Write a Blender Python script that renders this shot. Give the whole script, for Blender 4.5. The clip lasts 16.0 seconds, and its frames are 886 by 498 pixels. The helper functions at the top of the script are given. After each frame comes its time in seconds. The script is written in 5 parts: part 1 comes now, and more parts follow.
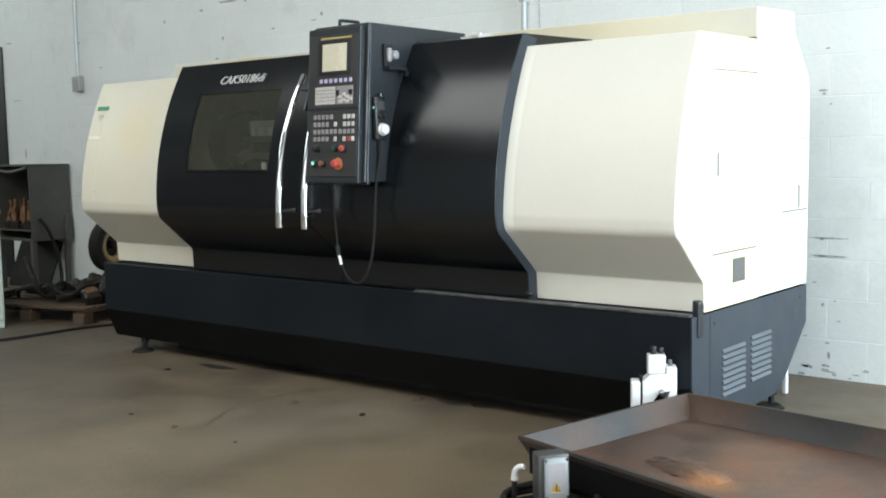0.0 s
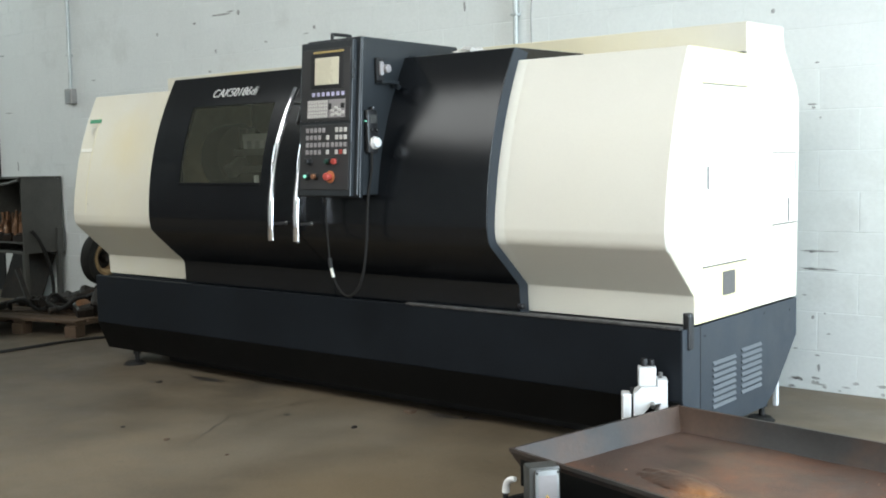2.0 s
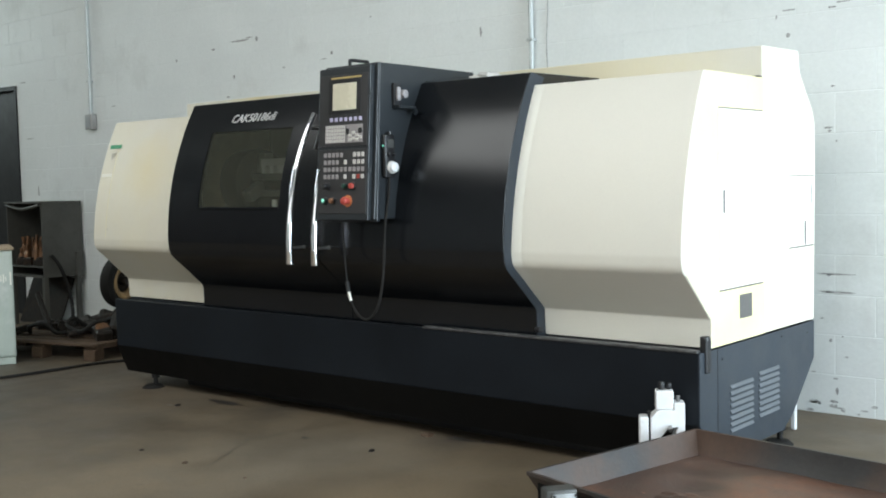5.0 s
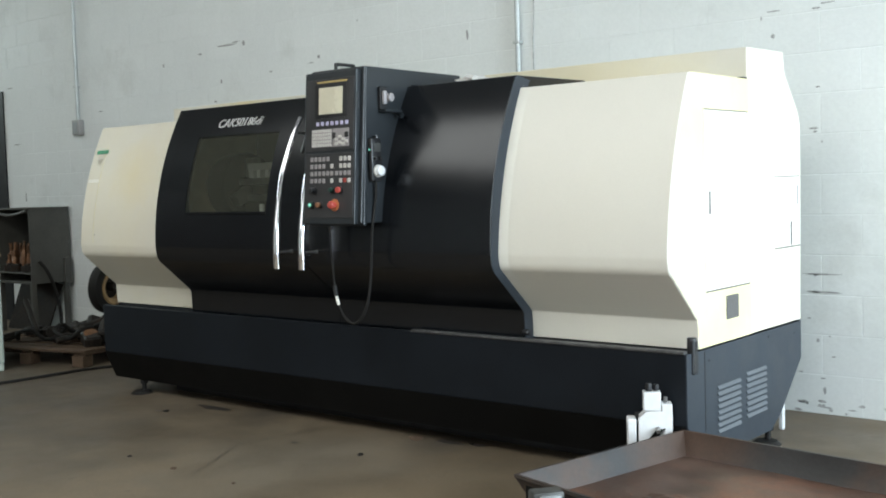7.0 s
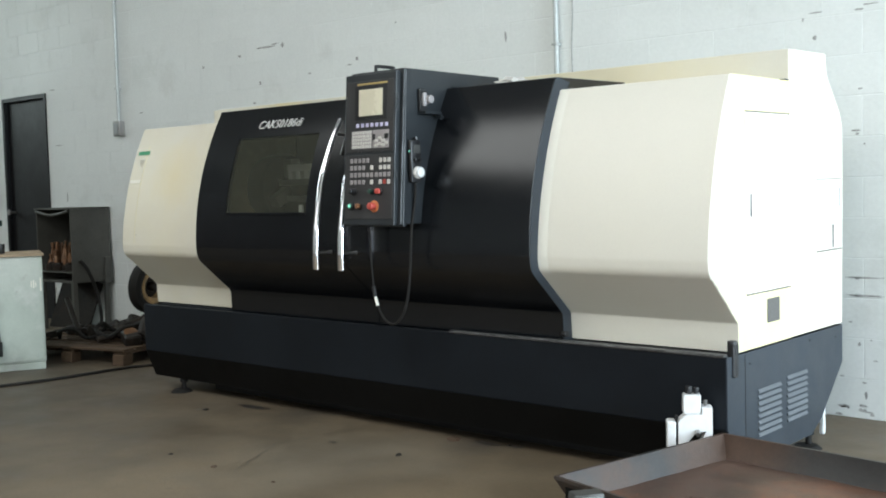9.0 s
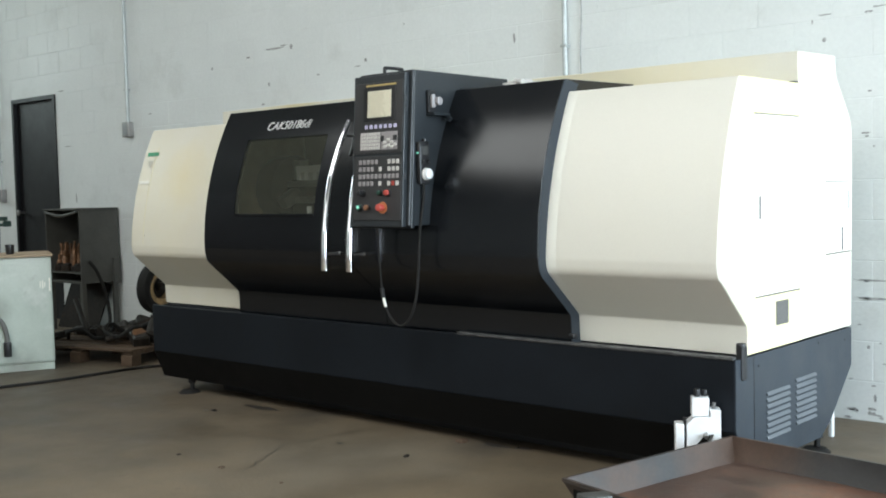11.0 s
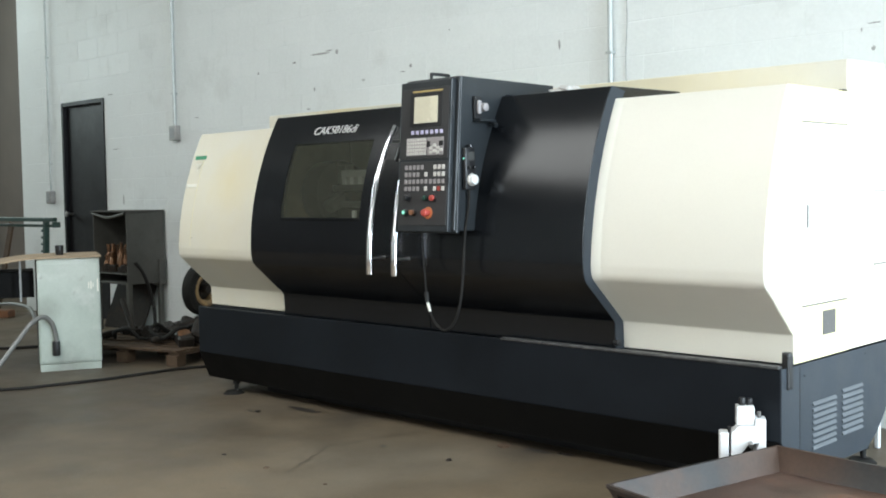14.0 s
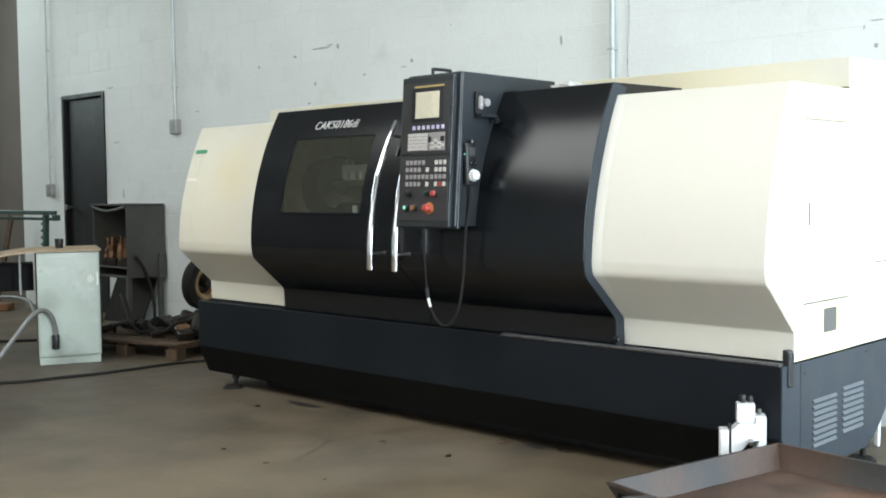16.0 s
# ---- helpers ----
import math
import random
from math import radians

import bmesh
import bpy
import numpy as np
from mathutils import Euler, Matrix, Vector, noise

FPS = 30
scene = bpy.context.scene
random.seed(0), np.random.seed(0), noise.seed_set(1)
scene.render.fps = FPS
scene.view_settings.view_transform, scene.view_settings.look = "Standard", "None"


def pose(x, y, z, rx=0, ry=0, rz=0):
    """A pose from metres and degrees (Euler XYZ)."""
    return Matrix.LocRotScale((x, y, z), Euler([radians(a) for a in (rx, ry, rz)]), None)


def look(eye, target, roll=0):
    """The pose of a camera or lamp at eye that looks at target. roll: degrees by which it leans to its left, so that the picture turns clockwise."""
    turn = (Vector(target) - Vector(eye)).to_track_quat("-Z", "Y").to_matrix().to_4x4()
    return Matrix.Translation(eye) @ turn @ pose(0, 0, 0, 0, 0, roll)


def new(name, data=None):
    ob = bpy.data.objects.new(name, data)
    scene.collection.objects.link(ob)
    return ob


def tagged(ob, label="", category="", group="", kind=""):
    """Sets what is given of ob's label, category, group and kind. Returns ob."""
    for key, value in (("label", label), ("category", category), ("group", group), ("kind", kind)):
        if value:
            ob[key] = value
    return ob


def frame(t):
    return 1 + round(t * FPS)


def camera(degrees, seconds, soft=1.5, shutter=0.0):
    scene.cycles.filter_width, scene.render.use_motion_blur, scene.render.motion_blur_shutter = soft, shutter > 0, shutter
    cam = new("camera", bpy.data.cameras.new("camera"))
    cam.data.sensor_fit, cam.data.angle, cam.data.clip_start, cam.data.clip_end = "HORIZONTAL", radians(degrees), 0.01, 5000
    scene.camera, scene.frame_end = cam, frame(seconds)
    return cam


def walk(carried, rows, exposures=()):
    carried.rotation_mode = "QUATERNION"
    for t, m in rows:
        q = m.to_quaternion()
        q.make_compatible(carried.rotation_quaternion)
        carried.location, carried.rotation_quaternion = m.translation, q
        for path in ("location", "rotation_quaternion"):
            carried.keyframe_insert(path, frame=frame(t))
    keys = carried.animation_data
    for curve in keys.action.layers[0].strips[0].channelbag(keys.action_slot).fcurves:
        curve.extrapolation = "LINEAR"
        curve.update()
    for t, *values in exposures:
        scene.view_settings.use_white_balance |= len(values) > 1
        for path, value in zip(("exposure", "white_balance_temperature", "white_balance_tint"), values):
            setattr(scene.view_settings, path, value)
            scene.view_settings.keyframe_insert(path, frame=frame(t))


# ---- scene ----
# ---- camera and its path ----
cam = camera(44.54, 16.0, soft=1.9)
# seconds, x, y, z, yaw, pitch, roll
PATH = (
    (0.0, -0.032, 0.048, 1.249, 39.74, -5.52, -1.20),
    (0.5, -0.030, 0.052, 1.252, 39.53, -5.44, -1.16),
    (1.0, -0.026, 0.048, 1.252, 39.13, -5.34, -1.17),
    (1.5, -0.026, 0.046, 1.247, 38.93, -5.19, -1.13),
    (2.0, -0.018, 0.038, 1.253, 39.34, -4.88, -1.15),
    (2.5, -0.008, 0.034, 1.260, 39.61, -4.49, -1.26),
    (3.0, -0.003, 0.029, 1.258, 39.87, -4.02, -1.34),
    (3.5, -0.008, 0.022, 1.255, 40.30, -3.82, -1.29),
    (6.0, 0.002, 0.017, 1.258, 39.86, -3.46, -1.54),
    (6.5, 0.006, 0.029, 1.259, 39.57, -3.50, -1.74),
    (7.0, 0.009, 0.027, 1.258, 39.69, -3.49, -1.72),
    (7.5, 0.007, 0.023, 1.257, 40.08, -3.26, -1.52),
    (8.0, 0.005, 0.011, 1.262, 40.86, -3.28, -1.53),
    (8.5, -0.001, 0.011, 1.260, 41.25, -3.31, -1.62),
    (9.0, 0.000, 0.000, 1.260, 41.47, -3.37, -1.56),
    (11.5, -0.004, -0.004, 1.261, 42.19, -3.22, -1.36),
    (12.0, -0.006, -0.014, 1.262, 42.84, -3.28, -1.21),
    (12.5, -0.004, -0.021, 1.266, 43.42, -3.28, -1.30),
    (13.0, -0.001, -0.040, 1.269, 43.80, -3.21, -1.35),
    (13.5, -0.003, -0.042, 1.268, 43.86, -3.14, -1.13),
    (14.0, -0.002, -0.042, 1.265, 43.93, -2.99, -0.94),
    (14.5, -0.001, -0.043, 1.270, 43.87, -2.97, -0.96),
    (15.0, -0.006, -0.039, 1.275, 43.61, -3.09, -0.99),
    (15.5, -0.009, -0.032, 1.267, 43.70, -3.20, -0.82),
    (16.0, -0.012, -0.041, 1.267, 43.90, -3.25, -0.63),
)


def carried_pose(x, y, z, yaw, pitch, roll):
    a, b = radians(yaw), radians(pitch)
    way = Vector((-math.sin(a) * math.cos(b), math.cos(a) * math.cos(b), math.sin(b)))
    eye = Vector((x, y, z))
    return look(eye, eye + way, roll)


walk(cam, [(r[0], carried_pose(*r[1:])) for r in PATH], exposures=((0.0, 0.0), (3.5, -0.14), (6.5, -0.24), (9.0, -0.14), (11.5, -0.07), (13.0, 0.07), (16.0, 0.12)))

# ---- light ----
world = bpy.data.worlds.new("sky")
scene.world = world
world.use_nodes = True
sky = world.node_tree.nodes.new("ShaderNodeTexSky")
sky.sky_type, sky.sun_disc = "NISHITA", False
sky.sun_elevation, sky.sun_rotation = radians(40), radians(200)
world.node_tree.links.new(sky.outputs[0], world.node_tree.nodes["Background"].inputs[0])
world.node_tree.nodes["Background"].inputs[1].default_value = 0.1


def area(name, at, target, w, h, power, color):
    d = bpy.data.lights.new(name, "AREA")
    d.shape, d.size, d.size_y, d.energy, d.color = "RECTANGLE", w, h, power, color
    ob = new(name, d)
    ob.matrix_world = look(at, target)
    return ob


# daylight from unseen openings: the loading door, the roof lights and the high windows
area("daylight_loading_door", (4.9, 3.5, 1.9), (-5.0, 3.5, 1.9), 3.8, 3.6, 1180, (0.74, 0.89, 1.0))
area("unseen_roof_light", (-5.9, -1.4, 5.45), (-5.9, -1.4, 0.0), 7.4, 4.0, 395, (0.965, 0.99, 0.935))
# fill added for the dim right side, no such roof light known
area("unseen_roof_light", (0.4, -2.0, 5.45), (0.4, -2.0, 0.0), 4.0, 3.4, 350, (0.945, 0.985, 0.965))
# front fill, its window band made up
area("added_fill_south", (-1.0, -8.9, 3.6), (-1.0, 4.0, 2.2), 9.0, 1.8, 110, (1.0, 0.98, 0.94))
# brightens the far left wall; this window band is assumed
area("assumed_west_light", (-17.9, 2.4, 4.2), (-5.0, 2.4, 3.4), 4.4, 1.8, 270, (0.82, 0.98, 0.96))

# ---- materials ----


def material(name, color, rough=0.5, metal=0.0, var=0.12, scale=6.0, grain=60.0, bump=0.02, stain=None, stain_scale=1.5,
             stain_from=0.55, stain_to=0.75, coat=0.0, stretch=(1, 1, 1), rough_var=0.1, piece=0.0, spec=0.5, grime=None, spots=()):
    m = bpy.data.materials.new(name)
    m.use_nodes = True
    nt, N = m.node_tree, m.node_tree.nodes
    b = N["Principled BSDF"]
    L = nt.links.new
    tc = N.new("ShaderNodeTexCoord")
    mp = N.new("ShaderNodeMapping")
    mp.inputs["Scale"].default_value = stretch
    geo = N.new("ShaderNodeNewGeometry")
    L(geo.outputs["Position"], mp.inputs[0])

    def nz(s, detail=4.0, rough_=0.6):
        n = N.new("ShaderNodeTexNoise")
        n.inputs["Scale"].default_value, n.inputs["Detail"].default_value, n.inputs["Roughness"].default_value = s, detail, rough_
        L(mp.outputs[0], n.inputs["Vector"])
        return n.outputs["Fac"]

    def ramp(fac, lo, hi, a, c):
        r = N.new("ShaderNodeMapRange")
        for k, v in zip((1, 2, 3, 4), (lo, hi, a, c)):
            r.inputs[k].default_value = v
        L(fac, r.inputs[0])
        return r.outputs[0]

    def mul(col, fac):
        x = N.new("ShaderNodeVectorMath")
        x.operation = "SCALE"
        L(col, x.inputs[0])
        L(fac, x.inputs["Scale"])
        return x.outputs[0]

    rgb = N.new("ShaderNodeRGB")
    rgb.outputs[0].default_value = (*color, 1)
    col = rgb.outputs[0]
    big, fine = nz(scale), nz(grain, 3.0)
    if stain:
        mx = N.new("ShaderNodeMix")
        mx.data_type = "RGBA"
        L(ramp(nz(stain_scale, 6.0, 0.65), stain_from, stain_to, 0, 1), mx.inputs[0])
        L(col, mx.inputs[6])
        mx.inputs[7].default_value = (*stain, 1)
        col = mx.outputs[2]

    def blend(fac, other):
        mx = N.new("ShaderNodeMix")
        mx.data_type = "RGBA"
        L(fac, mx.inputs[0])
        L(col, mx.inputs[6])
        mx.inputs[7].default_value = (*other, 1)
        return mx.outputs[2]

    if grime:
        col = blend(ramp(nz(grime[1], 8.0, 0.7), grime[2], grime[3], 0, grime[4]), grime[0])
    for (sx_, sy_, sz_), radius, tone, much in spots:
        # a blotch with a ragged rim round one place
        away = N.new("ShaderNodeVectorMath")
        away.operation = "DISTANCE"
        L(geo.outputs["Position"], away.inputs[0])
        away.inputs[1].default_value = (sx_, sy_, sz_)
        rag_ = N.new("ShaderNodeMath")
        rag_.operation = "MULTIPLY_ADD"
        L(nz(3.5, 6.0, 0.65), rag_.inputs[0])
        rag_.inputs[1].default_value = radius * 1.2
        L(away.outputs["Value"], rag_.inputs[2])
        col = blend(ramp(rag_.outputs[0], radius * 0.7, radius * 1.6, much, 0), tone)
    col = mul(col, ramp(big, 0.3, 0.7, 1 - var, 1 + var))
    col = mul(col, ramp(fine, 0.3, 0.7, 1 - var * 0.5, 1 + var * 0.5))
    if piece:
        oi = N.new("ShaderNodeObjectInfo")
        col = mul(col, ramp(oi.outputs["Random"], 0, 1, 1 - piece, 1 + piece))
    L(col, b.inputs["Base Color"])
    L(ramp(big, 0.3, 0.7, max(0.02, rough - rough_var), min(1, rough + rough_var)), b.inputs["Roughness"])
    b.inputs["Metallic"].default_value = metal
    b.inputs["Specular IOR Level"].default_value = spec
    b.inputs["Coat Weight"].default_value = coat
    b.inputs["Coat Roughness"].default_value = 0.15
    if bump:
        bp = N.new("ShaderNodeBump")
        bp.inputs["Strength"].default_value, bp.inputs["Distance"].default_value = min(1.0, bump * 10), 0.003
        L(fine, bp.inputs["Height"])
        L(bp.outputs[0], b.inputs["Normal"])
    return m


CREAM = material("ivory machine paint", (0.72, 0.695, 0.618), 0.42, var=0.02, scale=1.5, grain=90, bump=0.008, stain=(0.73, 0.70, 0.60),
                 stain_scale=0.9, stain_from=0.40, stain_to=0.8, rough_var=0.02, grime=((0.64, 0.61, 0.53), 2.0, 0.35, 0.90, 0.25))
CREAM_AGED = material("yellowed ivory machine paint", (0.665, 0.635, 0.545), 0.42, var=0.02, scale=1.5, grain=90, bump=0.008, stain=(0.67, 0.62, 0.47),
                      stain_scale=1.1, stain_from=0.42, stain_to=0.72, rough_var=0.05, grime=((0.56, 0.53, 0.45), 2.0, 0.35, 0.90, 0.35),
                      spots=(((-5.55, 3.83, 1.36), 0.26, (0.67, 0.585, 0.37), 0.75), ((-1.97, 4.62, 0.75), 0.35, (0.72, 0.67, 0.42), 0.8), ((-2.9, 4.6, 1.76), 0.95, (0.69, 0.62, 0.43), 0.85), ((-5.3, 4.5, 1.76), 0.3, (0.62, 0.52, 0.30), 0.85)))
CREAM_SUNNED = material("sun-yellowed ivory machine paint", (0.70, 0.645, 0.40), 0.42, var=0.02, scale=1.5, grain=90, bump=0.008, stain=(0.68, 0.60, 0.31),
                        stain_scale=1.6, stain_from=0.42, stain_to=0.75, rough_var=0.05)
DARK = material("charcoal blue machine paint", (0.0062, 0.0072, 0.0090), 0.205, var=0.14, scale=3.0, grain=260, bump=0.004, stretch=(0.5, 1, 1), rough_var=0.04, spec=0.46,
                stain=(0.0065, 0.0075, 0.009), stain_scale=1.8, stain_from=0.4, stain_to=0.8)
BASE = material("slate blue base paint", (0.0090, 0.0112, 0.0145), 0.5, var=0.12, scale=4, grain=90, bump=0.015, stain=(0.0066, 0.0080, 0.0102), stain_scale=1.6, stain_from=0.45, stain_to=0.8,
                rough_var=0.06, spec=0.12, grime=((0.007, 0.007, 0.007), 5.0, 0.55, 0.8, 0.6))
# lit copy of the base and door paint, daylight put into the colour
SLATE_LIT = material("slate blue paint lightened for daylight", (0.031, 0.038, 0.047), 0.42, var=0.10, scale=4, grain=90, bump=0.01, spec=0.3)
GREY_PAINT = material("pendant grey paint", (0.014, 0.0175, 0.0205), 0.42, var=0.06, grain=150, bump=0.01)
PANEL = material("pendant face film", (0.030, 0.029, 0.030), 0.4, var=0.05, grain=150, bump=0.005)
# toe and tray plates carry shade in this black; the drawer is plain black
NEAR_BLACK = material("black paint and painted shade", (0.0042, 0.0042, 0.0042), 0.55, var=0.25, scale=5, grain=90, bump=0.02, spec=0.1)
KEY = material("pale key caps", (0.52, 0.50, 0.47), 0.5, var=0.06, bump=0)
KEYDIM = material("grey key caps", (0.27, 0.25, 0.25), 0.5, var=0.08, bump=0)
SOFTKEY = material("lilac soft keys", (0.48, 0.45, 0.62), 0.5, var=0.04, bump=0)
SCREEN = material("pale unlit display", (0.62, 0.58, 0.45), 0.25, var=0.05, bump=0)
BLACK = material("black plastic", (0.012, 0.012, 0.013), 0.4, var=0.1, bump=0.005)
RUBBER = material("black rubber", (0.012, 0.011, 0.010), 0.7, var=0.2, bump=0.02, spec=0.25)
CHROME = material("polished chrome", (0.85, 0.84, 0.86), 0.10, 1.0, var=0.03, bump=0, rough_var=0.04)
STEEL = material("dull steel", (0.36, 0.35, 0.34), 0.4, 1.0, var=0.15, bump=0.01)
RED = material("red button plastic", (0.36, 0.050, 0.036), 0.4, var=0.08, bump=0)
GREEN = material("green lamp lens", (0.20, 0.62, 0.46), 0.25, var=0.05, bump=0)
LAMP = material("lit green lamp", (0.30, 0.80, 0.62), 0.25, var=0.05, bump=0)
LAMP.node_tree.nodes["Principled BSDF"].inputs["Emission Color"].default_value = (0.35, 1.0, 0.75, 1)
LAMP.node_tree.nodes["Principled BSDF"].inputs["Emission Strength"].default_value = 0.35
ORANGE = material("orange plastic ring", (0.46, 0.15, 0.06), 0.4, var=0.1, bump=0)
DEEPGREEN = material("dark green lamp collar", (0.010, 0.050, 0.035), 0.35, var=0.05, bump=0)
AMBER = material("brown button plastic", (0.22, 0.10, 0.05), 0.35, var=0.05, bump=0)
YELLOW = material("dull gold strip", (0.45, 0.34, 0.13), 0.45, var=0.1, bump=0)
WHITE = material("white enamel", (0.66, 0.66, 0.66), 0.4, var=0.06, scale=9, bump=0.01, stain=(0.5, 0.48, 0.45), stain_scale=9, stain_from=0.62)
LETTER = material("silver lettering", (0.72, 0.72, 0.72), 0.4, 0.3, var=0.03, bump=0)
GREENTAG = material("green sticker", (0.03, 0.26, 0.12), 0.5, var=0.05, bump=0)
PALETAG = material("pale sticker", (0.82, 0.80, 0.72), 0.5, var=0.03, bump=0)
WORN = material("worn bright paint edge", (0.10, 0.10, 0.10), 0.4, 0.4, var=0.4, scale=25, bump=0.01)
GRILLE = material("grey vent mesh", (0.10, 0.095, 0.09), 0.7, var=0.1, grain=400, bump=0.05)
LOUVRE = material("pale louvre edge", (0.095, 0.105, 0.115), 0.5, var=0.12, bump=0.005)
WALLPAINT = material("white painted block", (0.70, 0.72, 0.705), 0.6, var=0.05, scale=0.9, grain=45, bump=0.06, stain=(0.56, 0.57, 0.545),
                     stain_scale=1.7, stain_from=0.56, stain_to=0.82, piece=0.014, grime=((0.42, 0.41, 0.385), 13.0, 0.66, 0.80, 0.55))
SCUFF = material("dark scuff", (0.36, 0.36, 0.35), 0.8, var=0.35, scale=30, bump=0.02, spec=0.2)
DOORPAINT = material("black door paint", (0.0085, 0.0085, 0.0095), 0.5, var=0.12, bump=0.01, spec=0.25)
# dark spots: oil and contact shade by the lathe, painted shade over left floor
CONCRETE = material("stained concrete with painted shade", (0.150, 0.114, 0.074), 0.55, var=0.13, scale=1.6, grain=55, bump=0.05, stain=(0.094, 0.073, 0.050),
                    stain_scale=1.3, stain_from=0.46, stain_to=0.72, rough_var=0.16, grime=((0.055, 0.045, 0.034), 9.0, 0.60, 0.76, 0.55),
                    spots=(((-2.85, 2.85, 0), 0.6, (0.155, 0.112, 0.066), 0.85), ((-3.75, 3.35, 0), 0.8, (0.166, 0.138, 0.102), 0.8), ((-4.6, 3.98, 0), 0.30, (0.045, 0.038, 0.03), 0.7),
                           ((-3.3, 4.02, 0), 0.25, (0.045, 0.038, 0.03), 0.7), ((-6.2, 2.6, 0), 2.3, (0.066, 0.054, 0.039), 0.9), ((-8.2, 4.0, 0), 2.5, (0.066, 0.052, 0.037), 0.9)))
OIL = material("oil stain", (0.035, 0.03, 0.026), 0.35, var=0.3, scale=9, bump=0.01)
RUSTPAN = material("rusty steel floor of tray", (0.082, 0.049, 0.036), 0.5, 0.2, var=0.3, scale=5, grain=80, bump=0.06, stain=(0.20, 0.080, 0.042),
                   stain_scale=2.1, stain_from=0.46, stain_to=0.74, grime=((0.10, 0.075, 0.06), 4.0, 0.56, 0.75, 0.5),
                   spots=(((-1.50, 3.10, 0.18), 0.10, (0.36, 0.16, 0.06), 0.85), ((-2.0, 3.04, 0.18), 0.06, (0.32, 0.13, 0.06), 0.8)))
RUST = material("orange rust flakes", (0.20, 0.085, 0.04), 0.8, var=0.35, scale=30, grain=150, bump=0.08)
TRAYSTEEL = material("grey mill steel", (0.034, 0.0325, 0.032), 0.5, 0.15, var=0.2, scale=5, grain=60, bump=0.03, stain=(0.060, 0.038, 0.028), stain_scale=3,
                     stain_from=0.44, stain_to=0.66, spots=(((-1.90, 3.82, 0.22), 0.36, (0.085, 0.050, 0.034), 0.95),))
EBOX = material("grey terminal box", (0.045, 0.045, 0.042), 0.5, var=0.1, bump=0.01)
EBOXLID = material("pale grey lid", (0.26, 0.27, 0.27), 0.45, var=0.08, bump=0.01)
TAGYELLOW = material("yellow warning tag", (0.75, 0.5, 0.12), 0.5, var=0.05, bump=0)
WOOD = material("raw pine", (0.088, 0.058, 0.038), 0.75, var=0.25, scale=4, grain=40, bump=0.05, stretch=(1, 6, 6), spec=0.25, grime=((0.03, 0.022, 0.016), 6.0, 0.5, 0.75, 0.6))
PLY = material("plywood", (0.36, 0.27, 0.175), 0.65, var=0.15, scale=4, grain=50, bump=0.03, stretch=(1, 5, 5), grime=((0.14, 0.10, 0.07), 8.0, 0.55, 0.75, 0.6))
MINT = material("pale mint enamel", (0.44, 0.495, 0.44), 0.42, var=0.06, scale=5, bump=0.02, stain=(0.62, 0.64, 0.60), stain_scale=3, stain_from=0.55, stain_to=0.75,
                grime=((0.20, 0.19, 0.165), 15.0, 0.60, 0.72, 0.55), spots=(((-7.42, 3.76, 0.80), 0.30, (0.68, 0.70, 0.66), 0.5), ((-7.48, 3.72, 0.03), 0.20, (0.14, 0.13, 0.11), 0.65), ((-7.54, 3.60, 0.45), 0.12, (0.24, 0.24, 0.21), 0.5)))
CABGREY = material("drab grey enamel", (0.068, 0.066, 0.058), 0.6, var=0.14, scale=5, bump=0.02, spec=0.3, grime=((0.03, 0.027, 0.022), 6.0, 0.52, 0.75, 0.5))
RACKGREEN = material("dark green enamel", (0.02, 0.05, 0.042), 0.45, var=0.15, bump=0.02)
JUNK = material("greasy dark iron", (0.020, 0.016, 0.013), 0.5, 0.3, var=0.45, scale=20, bump=0.06, spec=0.3, stain=(0.045, 0.024, 0.014), stain_scale=9)
BRASS = material("rusty brown castings", (0.17, 0.085, 0.042), 0.40, 0.4, var=0.5, scale=18, bump=0.06)
OCHRE = material("worn ochre wheel paint", (0.30, 0.19, 0.085), 0.55, var=0.3, scale=14, bump=0.04, grime=((0.05, 0.035, 0.02), 12.0, 0.5, 0.7, 0.7))
HOSE = material("grey flexible conduit", (0.19, 0.19, 0.18), 0.5, 0.3, var=0.1, bump=0.02)
CONDUIT = material("greyed conduit paint", (0.44, 0.46, 0.45), 0.45, 0.2, var=0.12, scale=8, bump=0.01)
BROWNWALL = material("dim brown sheeting", (0.20, 0.172, 0.15), 0.7, var=0.18, scale=0.8, bump=0.02)
CEILPAINT = material("grey ceiling paint", (0.30, 0.30, 0.29), 0.8, var=0.06, bump=0.02)

GLASS = bpy.data.materials.new("smoked window with painted haze")
GLASS.use_nodes = True
_n = GLASS.node_tree.nodes
_p = _n["Principled BSDF"]
# pale diffuse film stands in for the haze reflected in the pane
_p.inputs["Base Color"].default_value = (0.105, 0.110, 0.088, 1)
_p.inputs["Roughness"].default_value = 0.16
_p.inputs["Specular IOR Level"].default_value = 0.25
_t = _n.new("ShaderNodeBsdfTransparent")
_t.inputs[0].default_value = (0.72, 0.75, 0.66, 1)
_m = _n.new("ShaderNodeMixShader")
_m.inputs[0].default_value = 0.36
GLASS.node_tree.links.new(_t.outputs[0], _m.inputs[1])
GLASS.node_tree.links.new(_p.outputs[0], _m.inputs[2])
GLASS.node_tree.links.new(_m.outputs[0], _n["Material Output"].inputs[0])

